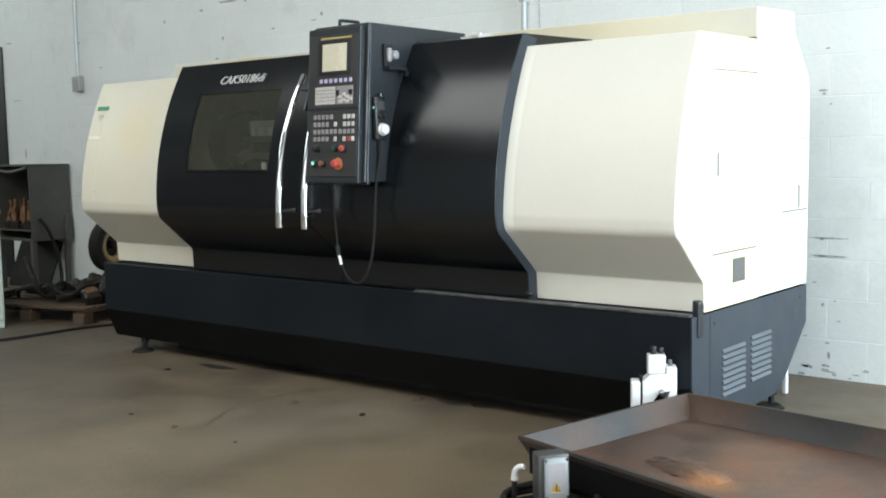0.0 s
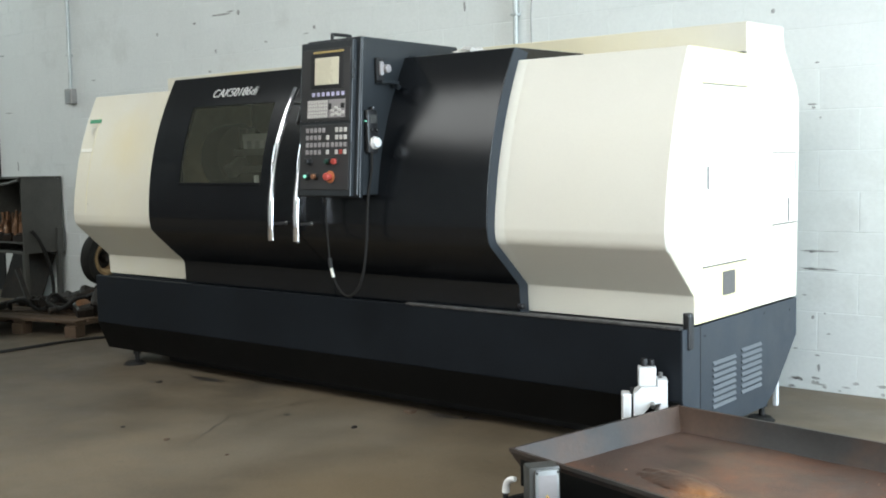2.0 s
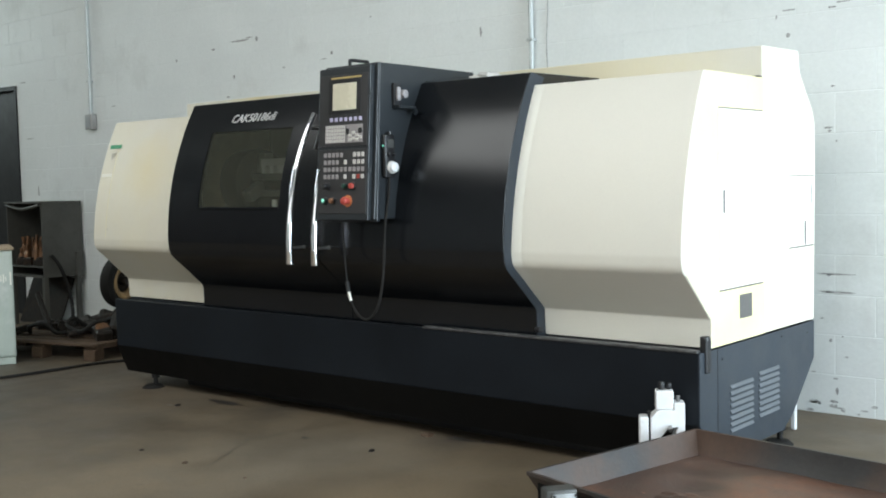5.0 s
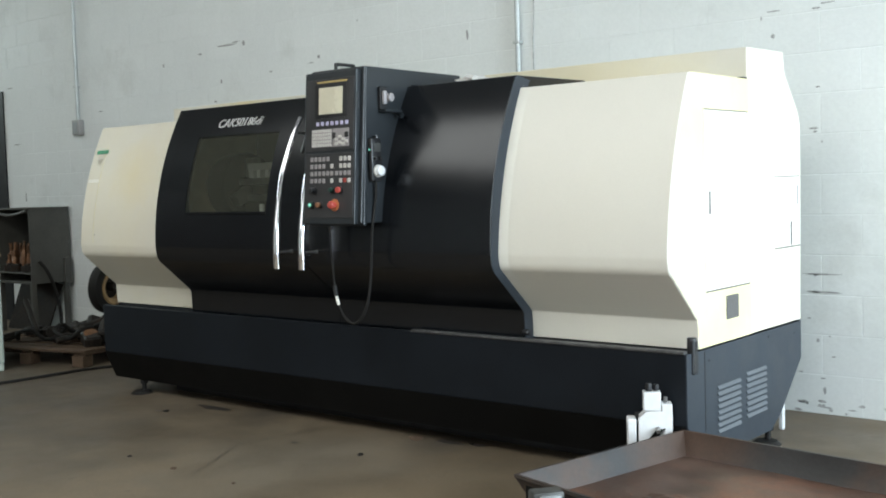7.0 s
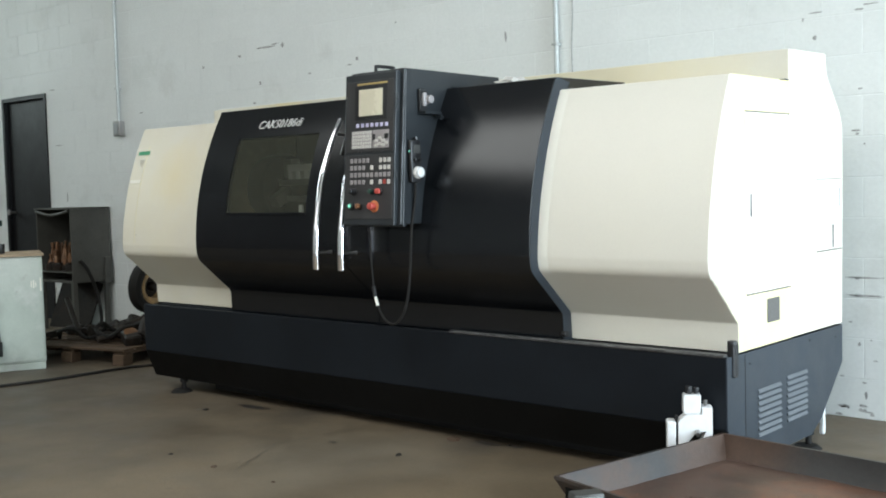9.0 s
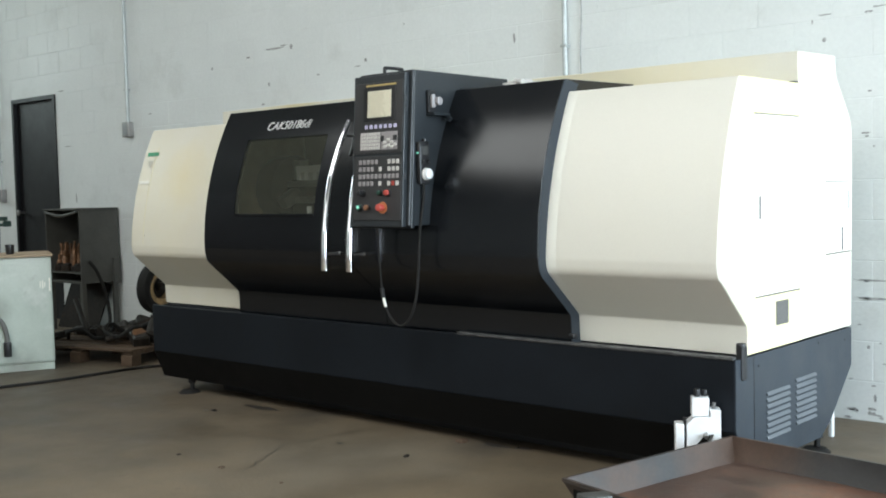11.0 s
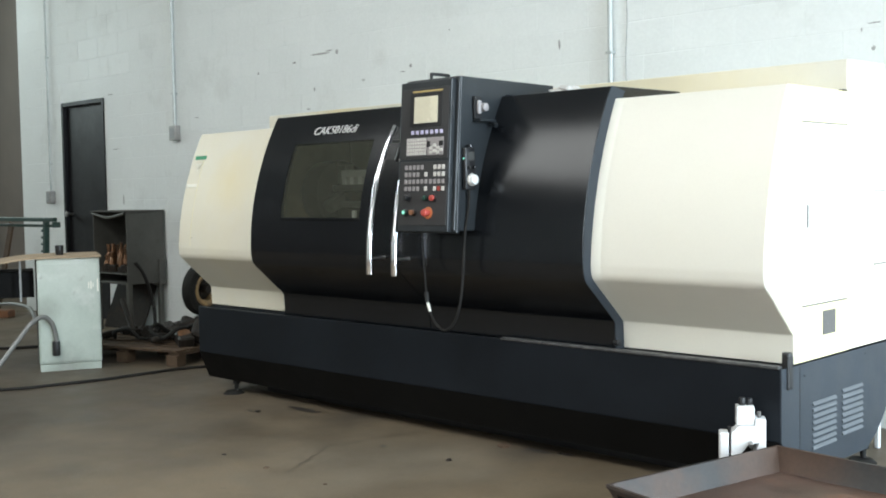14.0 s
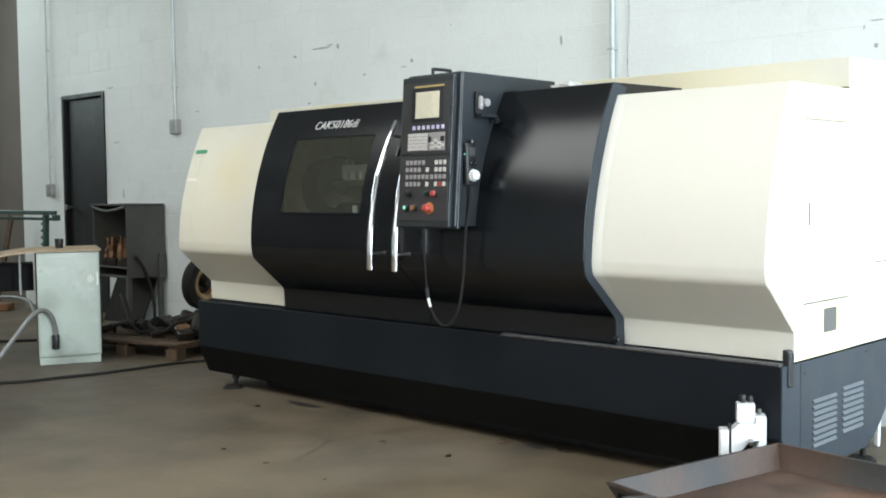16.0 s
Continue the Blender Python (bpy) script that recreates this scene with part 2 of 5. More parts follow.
# ---- building helpers ----


def part(name, bm, mat, parent=None, label="", smooth=25):
    """Links a bmesh as one mesh object, under parent where one is given."""
    bmesh.ops.recalc_face_normals(bm, faces=bm.faces[:])
    if smooth:
        for f in bm.faces:
            f.smooth = True
        lim = radians(smooth)
        for e in bm.edges:
            e.smooth = len(e.link_faces) == 2 and e.calc_face_angle(0.0) < lim
    me = bpy.data.meshes.new(name)
    bm.to_mesh(me)
    bm.free()
    if mat:
        me.materials.append(mat)
    ob = new(name, me)
    if parent:
        under(ob, parent)
    return tagged(ob, label)


def under(ob, parent):
    ob.parent = parent
    if parent.parent is None:
        ob.matrix_parent_inverse = parent.matrix_basis.inverted()


def thing(name, label, category, at=(0, 0, 0), turn=0, group="", kind=""):
    e = new(name)
    e.matrix_basis = pose(*at, 0, 0, turn)
    e.empty_display_size = 0.1
    return tagged(e, label, category, group, kind)


def box(lo, hi, bevel=0.0, bm=None, seg=1):
    own = bmesh.new()
    bmesh.ops.create_cube(own, size=1)
    for v in own.verts:
        for i in range(3):
            v.co[i] = lo[i] if v.co[i] < 0 else hi[i]
    if bevel:
        bmesh.ops.bevel(own, geom=own.edges[:], offset=bevel, segments=seg, affect="EDGES", profile=0.5)
    if bm is None:
        return own
    join(bm, own)
    return bm


def join(bm, other, m=None):
    if m is not None:
        bmesh.ops.transform(other, matrix=m, verts=other.verts)
    me = bpy.data.meshes.new("tmp")
    other.to_mesh(me)
    other.free()
    bm.from_mesh(me)
    bpy.data.meshes.remove(me)
    return bm


def moved(bm, m):
    bmesh.ops.transform(bm, matrix=m, verts=bm.verts)
    return bm


def prism(profile, x0, x1, bevel=0.0):
    """Extrudes a closed profile of (y, z) along x."""
    bm = bmesh.new()
    a = [bm.verts.new((x0, y, z)) for y, z in profile]
    b = [bm.verts.new((x1, y, z)) for y, z in profile]
    n = len(a)
    bm.faces.new(a)
    bm.faces.new(b[::-1])
    for i in range(n):
        bm.faces.new((a[i], b[i], b[(i + 1) % n], a[(i + 1) % n]))
    if bevel:
        bmesh.ops.recalc_face_normals(bm, faces=bm.faces[:])
        es = [e for e in bm.edges if e.calc_face_angle(0.0) > radians(40)]
        bmesh.ops.bevel(bm, geom=es, offset=bevel, segments=2, affect="EDGES", profile=0.5)
    return bm


def cyl(p, q, r, seg=20, r2=None, bevel=0.0):
    p, q = Vector(p), Vector(q)
    bm = bmesh.new()
    bmesh.ops.create_cone(bm, cap_ends=True, segments=seg, radius1=r, radius2=r if r2 is None else r2, depth=(q - p).length)
    if bevel:
        es = [e for e in bm.edges if e.calc_face_angle(0.0) > radians(50)]
        bmesh.ops.bevel(bm, geom=es, offset=bevel, segments=2, affect="EDGES", profile=0.5)
    turn = (q - p).to_track_quat("Z", "Y").to_matrix().to_4x4()
    return moved(bm, Matrix.Translation((p + q) / 2) @ turn)


def smooth_line(points, steps=6):
    pts = [Vector(p) for p in points]
    out = []
    for i in range(len(pts) - 1):
        p0, p1, p2, p3 = pts[max(0, i - 1)], pts[i], pts[i + 1], pts[min(len(pts) - 1, i + 2)]
        for k in range(steps):
            t = k / steps
            out.append(0.5 * (2 * p1 + (p2 - p0) * t + (2 * p0 - 5 * p1 + 4 * p2 - p3) * t * t + (3 * p1 - p0 - 3 * p2 + p3) * t ** 3))
    return out + [pts[-1]]


def tube(points, r, seg=8, steps=6):
    """A tube along a smooth line; r may be a function of the way along it."""
    line = smooth_line(points, steps) if steps > 1 else [Vector(p) for p in points]
    bm = bmesh.new()
    rings = []
    side = None
    for i, p in enumerate(line):
        d = (line[min(i + 1, len(line) - 1)] - line[max(i - 1, 0)]).normalized()
        if side is None:
            side = d.orthogonal().normalized()
        side = (side - d * side.dot(d)).normalized()
        up = d.cross(side)
        rr = r(i / (len(line) - 1)) if callable(r) else r
        rings.append([bm.verts.new(p + rr * (math.cos(2 * math.pi * k / seg) * side + math.sin(2 * math.pi * k / seg) * up)) for k in range(seg)])
    for a, b in zip(rings, rings[1:]):
        for k in range(seg):
            bm.faces.new((a[k], a[(k + 1) % seg], b[(k + 1) % seg], b[k]))
    bm.faces.new(rings[0][::-1])
    bm.faces.new(rings[-1])
    return bm


def lettering(name, text, size, m, mat, parent, label="", shear=0.0, depth=0.0015, width=None):
    c = bpy.data.curves.new("tmp", "FONT")
    c.body, c.size, c.shear, c.extrude, c.align_x, c.align_y = text, size, shear, depth, "CENTER", "CENTER"
    c.offset = -0.0002
    tmp = new("tmp", c)
    bpy.context.view_layer.update()
    me = bpy.data.meshes.new_from_object(tmp)
    bpy.data.objects.remove(tmp)
    me.name = name
    if width:
        xs = [v.co.x for v in me.vertices]
        k = width / (max(xs) - min(xs))
        for v in me.vertices:
            v.co.x *= k
    me.transform(m)
    me.materials.append(mat)
    ob = new(name, me)
    under(ob, parent)
    return tagged(ob, label)


def at_profile(profile, z):
    """y of the front of a profile at the height z."""
    for (y0, z0), (y1, z1) in zip(profile, profile[1:]):
        if min(z0, z1) <= z <= max(z0, z1) and z0 != z1:
            return y0 + (y1 - y0) * (z - z0) / (z1 - z0)
    return profile[-1][0]


def rounded_front(corners, radii, steps=5):
    """Rounds the inner corners of an open profile, each by its radius where one is given."""
    out = [Vector(corners[0])]
    for i, (a, b, c) in enumerate(zip(corners, corners[1:], corners[2:])):
        radius = radii.get(i + 1, 0.008)
        a, b, c = Vector(a), Vector(b), Vector(c)
        r = min(radius, (a - b).length * 0.45, (c - b).length * 0.45)
        p, q = b + (a - b).normalized() * r, b + (c - b).normalized() * r
        for k in range(steps + 1):
            t = k / steps
            out.append((1 - t) ** 2 * p + 2 * t * (1 - t) * b + t * t * q)
    out.append(Vector(corners[-1]))
    return [(v.x, v.y) for v in out]

# ---- the hall ----
WALL_Y, WEST, EAST, SOUTH, TOP = 5.55, -18.0, 5.0, -9.0, 5.5
DOOR_X0, DOOR_X1, DOOR_TOP = -11.04, -10.14, 2.285
WALL_END = -12.04

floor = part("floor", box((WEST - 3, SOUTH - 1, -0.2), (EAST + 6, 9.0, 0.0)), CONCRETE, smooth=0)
tagged(floor, "stained grey-brown concrete workshop floor", "floor", kind="structure")

bm = bmesh.new()
box((WALL_END, WALL_Y + 0.0023, 0), (DOOR_X0, WALL_Y + 0.2, TOP), bm=bm)
box((DOOR_X0, WALL_Y + 0.0023, DOOR_TOP), (DOOR_X1, WALL_Y + 0.2, TOP), bm=bm)
box((DOOR_X1, WALL_Y + 0.0023, 0), (EAST, WALL_Y + 0.2, TOP), bm=bm)
wall_north = part("wall_north", bm, WALLPAINT, smooth=0)
tagged(wall_north, "white painted concrete block wall with scuffs", "wall", kind="structure")

# unseen east wall round the inferred loading door
bm = bmesh.new()
box((EAST, SOUTH, 0), (EAST + 0.2, 1.55, TOP), bm=bm)
box((EAST, 5.45, 0), (EAST + 0.2, WALL_Y + 0.2, TOP), bm=bm)
box((EAST, 1.55, 3.75), (EAST + 0.2, 5.45, TOP), bm=bm)
tagged(part("wall_east", bm, WALLPAINT, smooth=0), "unseen white block wall with an inferred loading door", "wall", kind="structure")
# unseen south wall, white for what the right door mirrors
bm = bmesh.new()
box((WEST, SOUTH - 0.2, 4.55), (EAST, SOUTH, TOP), bm=bm)
box((WEST, SOUTH - 0.2, 0), (-5.55, SOUTH, 4.55), bm=bm)
box((-5.55, SOUTH - 0.2, 0), (3.55, SOUTH, 2.65), bm=bm)
box((3.55, SOUTH - 0.2, 0), (EAST, SOUTH, 4.55), bm=bm)
tagged(part("wall_south", bm, WALLPAINT, smooth=0), "unseen white painted block wall with added high windows", "wall", kind="structure")
# unseen west wall, kept dim so the left door mirrors little
bm = bmesh.new()
box((WEST - 0.2, SOUTH, 0), (WEST, 0.15, TOP), bm=bm)
box((WEST - 0.2, 4.65, 0), (WEST, 8.0, TOP), bm=bm)
box((WEST - 0.2, 0.15, 0), (WEST, 4.65, 3.25), bm=bm)
box((WEST - 0.2, 0.15, 5.15), (WEST, 4.65, TOP), bm=bm)
tagged(part("wall_west", bm, BROWNWALL, smooth=0), "unseen dim brown wall added to close the hall", "wall", kind="structure")
bm = bmesh.new()
box((WEST, 7.4, 0), (WALL_END, 7.6, TOP), bm=bm)
tagged(part("wall_recess", bm, BROWNWALL, smooth=0), "dim brown wall of the recess", "wall", kind="structure")
# unseen ceiling added to close the hall round the roof openings
bm = bmesh.new()
for a, b, c, d in ((WEST - 0.2, SOUTH - 0.2, EAST + 0.2, -3.75), (WEST - 0.2, 0.65, EAST + 0.2, 7.6), (WEST - 0.2, -3.75, -9.65, 0.65), (-2.15, -3.75, -1.65, 0.65), (2.45, -3.75, EAST + 0.2, 0.65), (-1.65, -0.25, 2.45, 0.65)):
    box((a, b, TOP), (c, d, TOP + 0.15), bm=bm)
tagged(part("ceiling", bm, CEILPAINT, smooth=0), "unseen grey ceiling added round the two roof lights", "ceiling", kind="structure")

# steel door in the block wall
door = thing("door_1", "black painted steel door, closed, in the block wall", "door", (-10.6, WALL_Y, 0), kind="structure")
part("door_leaf", box((DOOR_X0 + 0.045, WALL_Y + 0.03, 0.01), (DOOR_X1 - 0.045, WALL_Y + 0.075, DOOR_TOP - 0.045), 0.003), DOORPAINT, door)
bm = bmesh.new()
box((DOOR_X0, WALL_Y - 0.012, 0), (DOOR_X0 + 0.043, WALL_Y + 0.1, DOOR_TOP), 0.003, bm)
box((DOOR_X1 - 0.043, WALL_Y - 0.012, 0), (DOOR_X1, WALL_Y + 0.1, DOOR_TOP), 0.003, bm)
box((DOOR_X0 + 0.044, WALL_Y - 0.011, DOOR_TOP - 0.043), (DOOR_X1 - 0.044, WALL_Y + 0.1, DOOR_TOP), 0.003, bm)
part("door_frame", bm, DOORPAINT, door)
bm = cyl((DOOR_X0 + 0.12, WALL_Y + 0.031, 1.10), (DOOR_X0 + 0.12, WALL_Y - 0.03, 1.10), 0.014, 12)
join(bm, cyl((DOOR_X0 + 0.12, WALL_Y - 0.03, 1.10), (DOOR_X0 + 0.12, WALL_Y - 0.055, 1.10), 0.030, 16, bevel=0.006))
part("door_knob", bm, STEEL, door, "round steel door knob")

# conduits with their boxes


def conduit(x, z_box, z_top, r, label, with_box=True):
    c = thing("conduit", label, "conduit", (x, WALL_Y, z_box), group="wall conduits")
    part("pipe", cyl((x, WALL_Y - 0.028, z_box + (0.05 if with_box else 0)), (x, WALL_Y - 0.028, z_top), r, 14), CONDUIT, c)
    for z in (z_box + 0.35, z_box + 1.5, z_box + 2.6):
        if z < z_top:
            part("strap", box((x - r * 1.5, WALL_Y - 0.03 - r * 1.05, z), (x + r * 1.5, WALL_Y - 0.001, z + 0.016), 0.002), CONDUIT, c)
    if with_box:
        b = part("outlet_box", box((x - 0.055, WALL_Y - 0.06, z_box - 0.075), (x + 0.055, WALL_Y - 0.001, z_box + 0.06), 0.006), STEEL, c, "dull steel outlet box")
        part("cover_plate", box((x - 0.035, WALL_Y - 0.066, z_box - 0.055), (x + 0.035, WALL_Y - 0.0605, z_box + 0.04), 0.002), EBOXLID, b)


conduit(-8.8, 1.865, TOP, 0.0155, "white painted conduit ending in a steel outlet box on the wall")
conduit(-11.3, 1.29, TOP, 0.0095, "grey conduit ending in a small switch box beside the door")
conduit(-3.905, 0.6, TOP, 0.016, "white painted conduit running down the block wall behind the lathe", False)

wire = part("wall_wire", tube([(-3.80 + 0.012 * math.sin(k * 1.9) + 0.006 * math.sin(k * 4.3), WALL_Y - 0.006, 1.6 + 0.17 * k) for k in range(23)], 0.0030, 6, 3), SCUFF)
tagged(wire, "thin grey wire running down the wall beside the conduit", "wire")

# scuffs and marks on the wall
marks = thing("wall_scuffs", "dark scuffs and chips on the painted block wall", "scuffs", (-4, WALL_Y, 1.5), kind="stuff")


def patch(cx, cz, w, h, seed, n=22, thick=0.0015):
    """An uneven thin chip or stain on the wall."""
    rnd = random.Random(seed)
    bm = bmesh.new()
    ring = []
    for k in range(n):
        a = 2 * math.pi * k / n
        s = 0.65 + 0.5 * rnd.random()
        ring.append(bm.verts.new((cx + 0.5 * w * s * math.cos(a), WALL_Y - thick, cz + 0.5 * h * s * math.sin(a))))
    bm.faces.new(ring)
    return bm


bm = bmesh.new()
SCUFFS_FAR = (
    (-6.712, 2.383, 0.232, 0.016), (-6.507, 2.380, 0.040, 0.040), (-6.601, 2.398, 0.094, 0.012), (-7.041, 2.345, 0.050, 0.018), (-6.205, 2.135, 0.044, 0.012), (-6.791, 2.107, 0.022, 0.036),
    (-6.870, 1.956, 0.042, 0.018), (-10.012, 2.305, 0.152, 0.014), (-9.922, 1.754, 0.150, 0.012), (-9.808, 1.240, 0.026, 0.110), (-8.474, 1.983, 0.072, 0.010), (-7.529, 2.299, 0.032, 0.028),
    (-8.053, 1.784, 0.084, 0.010),
)
SCUFFS_BEHIND_LATHE = (
    (-5.687, 2.196, 0.030, 0.034), (-5.771, 2.159, 0.070, 0.008), (-4.318, 2.203, 0.020, 0.064), (-2.287, 1.973, 0.026, 0.026), (-2.286, 2.101, 0.078, 0.008), (-2.350, 2.071, 0.012, 0.026),
    (-5.291, 2.409, 0.016, 0.012),
)
SCUFFS_NEAR = (
    (-2.059, 2.090, 0.046, 0.012), (-2.024, 2.111, 0.028, 0.010), (-1.988, 2.112, 0.066, 0.006), (-2.055, 1.692, 0.026, 0.010), (-2.076, 1.482, 0.044, 0.012), (-2.070, 1.465, 0.022, 0.012),
    (-2.033, 1.412, 0.012, 0.012), (-2.036, 0.730, 0.210, 0.010), (-2.036, 0.637, 0.226, 0.014), (-2.073, 0.726, 0.026, 0.016), (-2.074, 0.638, 0.032, 0.014), (-2.147, 0.054, 0.036, 0.012),
    (-2.024, 0.036, 0.086, 0.008), (-2.063, 0.384, 0.016, 0.022), (-2.003, 0.409, 0.012, 0.010), (-2.038, 0.187, 0.028, 0.008), (-2.155, 0.214, 0.024, 0.008), (-2.109, 0.499, 0.028, 0.006),
    (-1.981, 0.304, 0.024, 0.010), (-2.030, 0.124, 0.018, 0.042),
)
rnd = random.Random(41)
flaked_foot = tuple((rnd.uniform(-2.2, -0.9), rnd.uniform(0.008, 0.085) ** 1.1, rnd.uniform(0.015, 0.07), rnd.uniform(0.006, 0.02)) for _ in range(36))
for k, (x, z, w, h) in enumerate(SCUFFS_FAR + SCUFFS_BEHIND_LATHE + SCUFFS_NEAR + flaked_foot):
    join(bm, patch(x, z, w, h, k))
part("chips", bm, SCUFF, marks, smooth=0)

# ---- the lathe ----
X0, X1 = -6.02, -1.974          # the two ends
XA, XB = -5.17, -2.786          # the dark middle
lathe = thing("cnc_lathe", "large ivory and charcoal CNC lathe standing on the concrete", "lathe", (-4.0, 4.5, 0))

base_profile = [(3.90, 0.553), (3.90, 0.262), (3.972, 0.088), (4.72, 0.085), (4.83, 0.140), (5.086, 0.37), (5.086, 0.549), (4.012, 0.549), (4.012, 0.515), (3.925, 0.515), (3.925, 0.553)]
base = part("base", prism(base_profile, X0, X1, 0.004), BASE, lathe, "slate blue steel base with a chip trough", smooth=16)
# added black plate: the shade of the lower slope put into its colour
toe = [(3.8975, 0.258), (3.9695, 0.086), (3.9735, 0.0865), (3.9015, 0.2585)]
part("toe_plate", prism(toe, X0 + 0.002, X1 - 0.004), NEAR_BLACK, base, "black plate that paints shade on the lower slope")
part("trough_rim", box((-3.42, 3.893, 0.548), (X1 - 0.004, 3.925, 0.562), 0.004), WORN, base, "worn rim of the trough")
# plate over the base end, paler because daylight is painted in
end_plate = part("end_panel", prism([(3.903, 0.5485), (3.903, 0.263), (3.975, 0.091), (4.718, 0.088), (4.828, 0.1425), (5.083, 0.372), (5.083, 0.5485)], X1 - 0.001, X1 + 0.003), SLATE_LIT, base, "louvred end panel, slate blue lightened for daylight")
part("end_seam", box((X1 - 0.002, 4.058, 0.095), (X1 + 0.0042, 4.063, 0.548)), BLACK, end_plate)
bm = box((X1 - 0.02, 3.945, 0.462), (X1 + 0.014, 3.985, 0.60), 0.006)
join(bm, cyl((X1 - 0.005, 3.965, 0.58), (X1 - 0.005, 3.965, 0.61), 0.02, 14, bevel=0.004))
part("latch", bm, BLACK, base, "black corner latch")
for y, z in ((4.10, 0.50), (5.0, 0.50), (4.7, 0.52)):
    part("bolt", cyl((X1, y, z), (X1 + 0.006, y, z), 0.004, 8), BLACK, end_plate)
for ya, yb, za, zb in ((4.172, 4.392, 0.178, 0.388), (4.455, 4.665, 0.19, 0.402)):
    for k in range(8):
        z = za + (zb - za) * (k + 0.2) / 8
        h = (zb - za) / 8 * 0.50
        bm = prism([(ya, z), (yb, z), (yb, z + h), (ya, z + h)], X1 + 0.002, X1 + 0.0115)
        for v in bm.verts:
            if v.co.x > X1 + 0.006 and v.co.z > z + h * 0.5:
                v.co.x = X1 + 0.005
        part("louvre", bm, LOUVRE, end_plate, "pale pressed louvre")
for x, y in ((-5.76, 4.00), (-2.15, 4.03), (-5.76, 4.80), (-2.03, 4.82)):
    bm = cyl((x, y, 0.02), (x, y, 0.16), 0.014, 10)
    join(bm, cyl((x, y - 0.02, 0.0), (x, y - 0.02, 0.018), 0.070, 20, 0.05))
    join(bm, cyl((x, y, 0.060), (x, y, 0.080), 0.026, 6))
    part("levelling_foot", bm, RUBBER, lathe)
# unseen black bars added under the base to stop light passing beneath
part("mounting_rail", box((-5.65, 4.16, 0.0), (-2.1, 4.26, 0.0845), 0.004), BLACK, lathe)
part("mounting_rail", box((-5.65, 4.55, 0.0), (-2.1, 4.63, 0.0845), 0.004), BLACK, lathe)
part("rear_foot", box((-2.095, 5.10, 0.0), (-2.07, 5.125, 0.17), 0.005), WHITE, lathe, "white rear support post")

cream_front = [(4.012, 0.556), (4.006, 0.675), (3.776, 0.885)] + [(3.770 + 0.06 * d + 0.29 * d * d, 0.94 + d) for d in [0.728 * k / 40 for k in range(41)]] + [(4.52, 1.668)]
dark_front = [(3.948, 0.552), (3.944, 0.675), (3.718, 0.875)] + [(3.710 + 0.36 * d * d, 0.94 + d) for d in [0.782 * k / 44 for k in range(45)]] + [(4.50, 1.728)]
cream_prof = rounded_front(cream_front, {1: 0.008, 2: 0.05})
dark_prof = rounded_front(dark_front, {1: 0.02, 2: 0.05})


def shell(profile, x0, x1, hole=None, thick=0.02, ends=None):
    """A sheet that follows an open profile from x0 to x1, with an opening (xa, xb, za, zb) and closed ends."""
    prof = list(profile)
    if hole:
        for z in hole[2:]:
            y = at_profile(profile, z)
            i = next(k for k, ((_, a), (_, b)) in enumerate(zip(prof, prof[1:])) if a <= z <= b)
            prof.insert(i + 1, (y, z))
    xs = [x0, x1] if not hole else [x0, hole[0], hole[1], x1]
    bm = bmesh.new()
    grid = [[bm.verts.new((x, y, z)) for y, z in prof] for x in xs]
    for i in range(len(xs) - 1):
        for k in range(len(prof) - 1):
            zc = (prof[k][1] + prof[k + 1][1]) / 2
            if hole and i == 1 and hole[2] < zc < hole[3]:
                continue
            bm.faces.new((grid[i][k], grid[i + 1][k], grid[i + 1][k + 1], grid[i][k + 1]))
    bmesh.ops.recalc_face_normals(bm, faces=bm.faces[:])
    f = next(f for f in bm.faces)
    if f.normal.y > 0:
        bmesh.ops.reverse_faces(bm, faces=bm.faces[:])
    bmesh.ops.solidify(bm, geom=bm.faces[:], thickness=thick)
    if ends:
        for x in ends:
            vs = [bm.verts.new((x, y + 0.001, z - 0.0005)) for y, z in profile] + [bm.verts.new((x, 4.52, 0.553))]
            face = bm.faces.new(vs)
            d = bmesh.ops.extrude_face_region(bm, geom=[face])
            s = 0.012 if x < (x0 + x1) / 2 else -0.012
            bmesh.ops.translate(bm, vec=(s, 0, 0), verts=[v for v in d["geom"] if isinstance(v, bmesh.types.BMVert)])
    return bm


def loft(sections):
    """Joins closed (y, z) sections that stand at their own x."""
    bm = bmesh.new()
    rings = [[bm.verts.new((x, y, z)) for y, z in prof] for x, prof in sections]
    for a, b in zip(rings, rings[1:]):
        for i in range(len(a)):
            bm.faces.new((a[i], b[i], b[(i + 1) % len(a)], a[(i + 1) % len(a)]))
    bm.faces.new(rings[0])
    bm.faces.new(rings[-1][::-1])
    return bm


closed = cream_prof + [(4.52, 0.556)]
inner = [(y - (0.008 if y < 3.99 and z > 0.70 else 0.0), z) for y, z in closed]
inner_foot = [(y - (0.002 if y < 3.99 and z > 0.70 else 0.0), z) for y, z in closed]
back = [(y + (0.005 if y < 3.99 and z > 0.70 else 0.0), z) for y, z in closed]
right_cover = part("right_cover", loft(((XB + 0.001, inner), (XB + 0.042, inner_foot), (XB + 0.05, closed), (XB + 0.054, closed), (X1 - 0.010, closed), (X1 - 0.005, closed), (X1, back))), CREAM, lathe, "ivory sheet metal cover, slightly yellowed", smooth=16)
end_sheet = part("end_sheet", prism([(y + 0.004, z) for y, z in back], X1 - 0.001, X1 + 0.0012), CREAM_SUNNED, right_cover, "sun-yellowed end sheet")
left_cover = part("left_cover", prism(cream_prof + [(4.52, 0.556)], X0 - 0.01, XA - 0.001, 0.006), CREAM_AGED, lathe, "ivory sheet metal cover, yellowed in the middle", smooth=16)
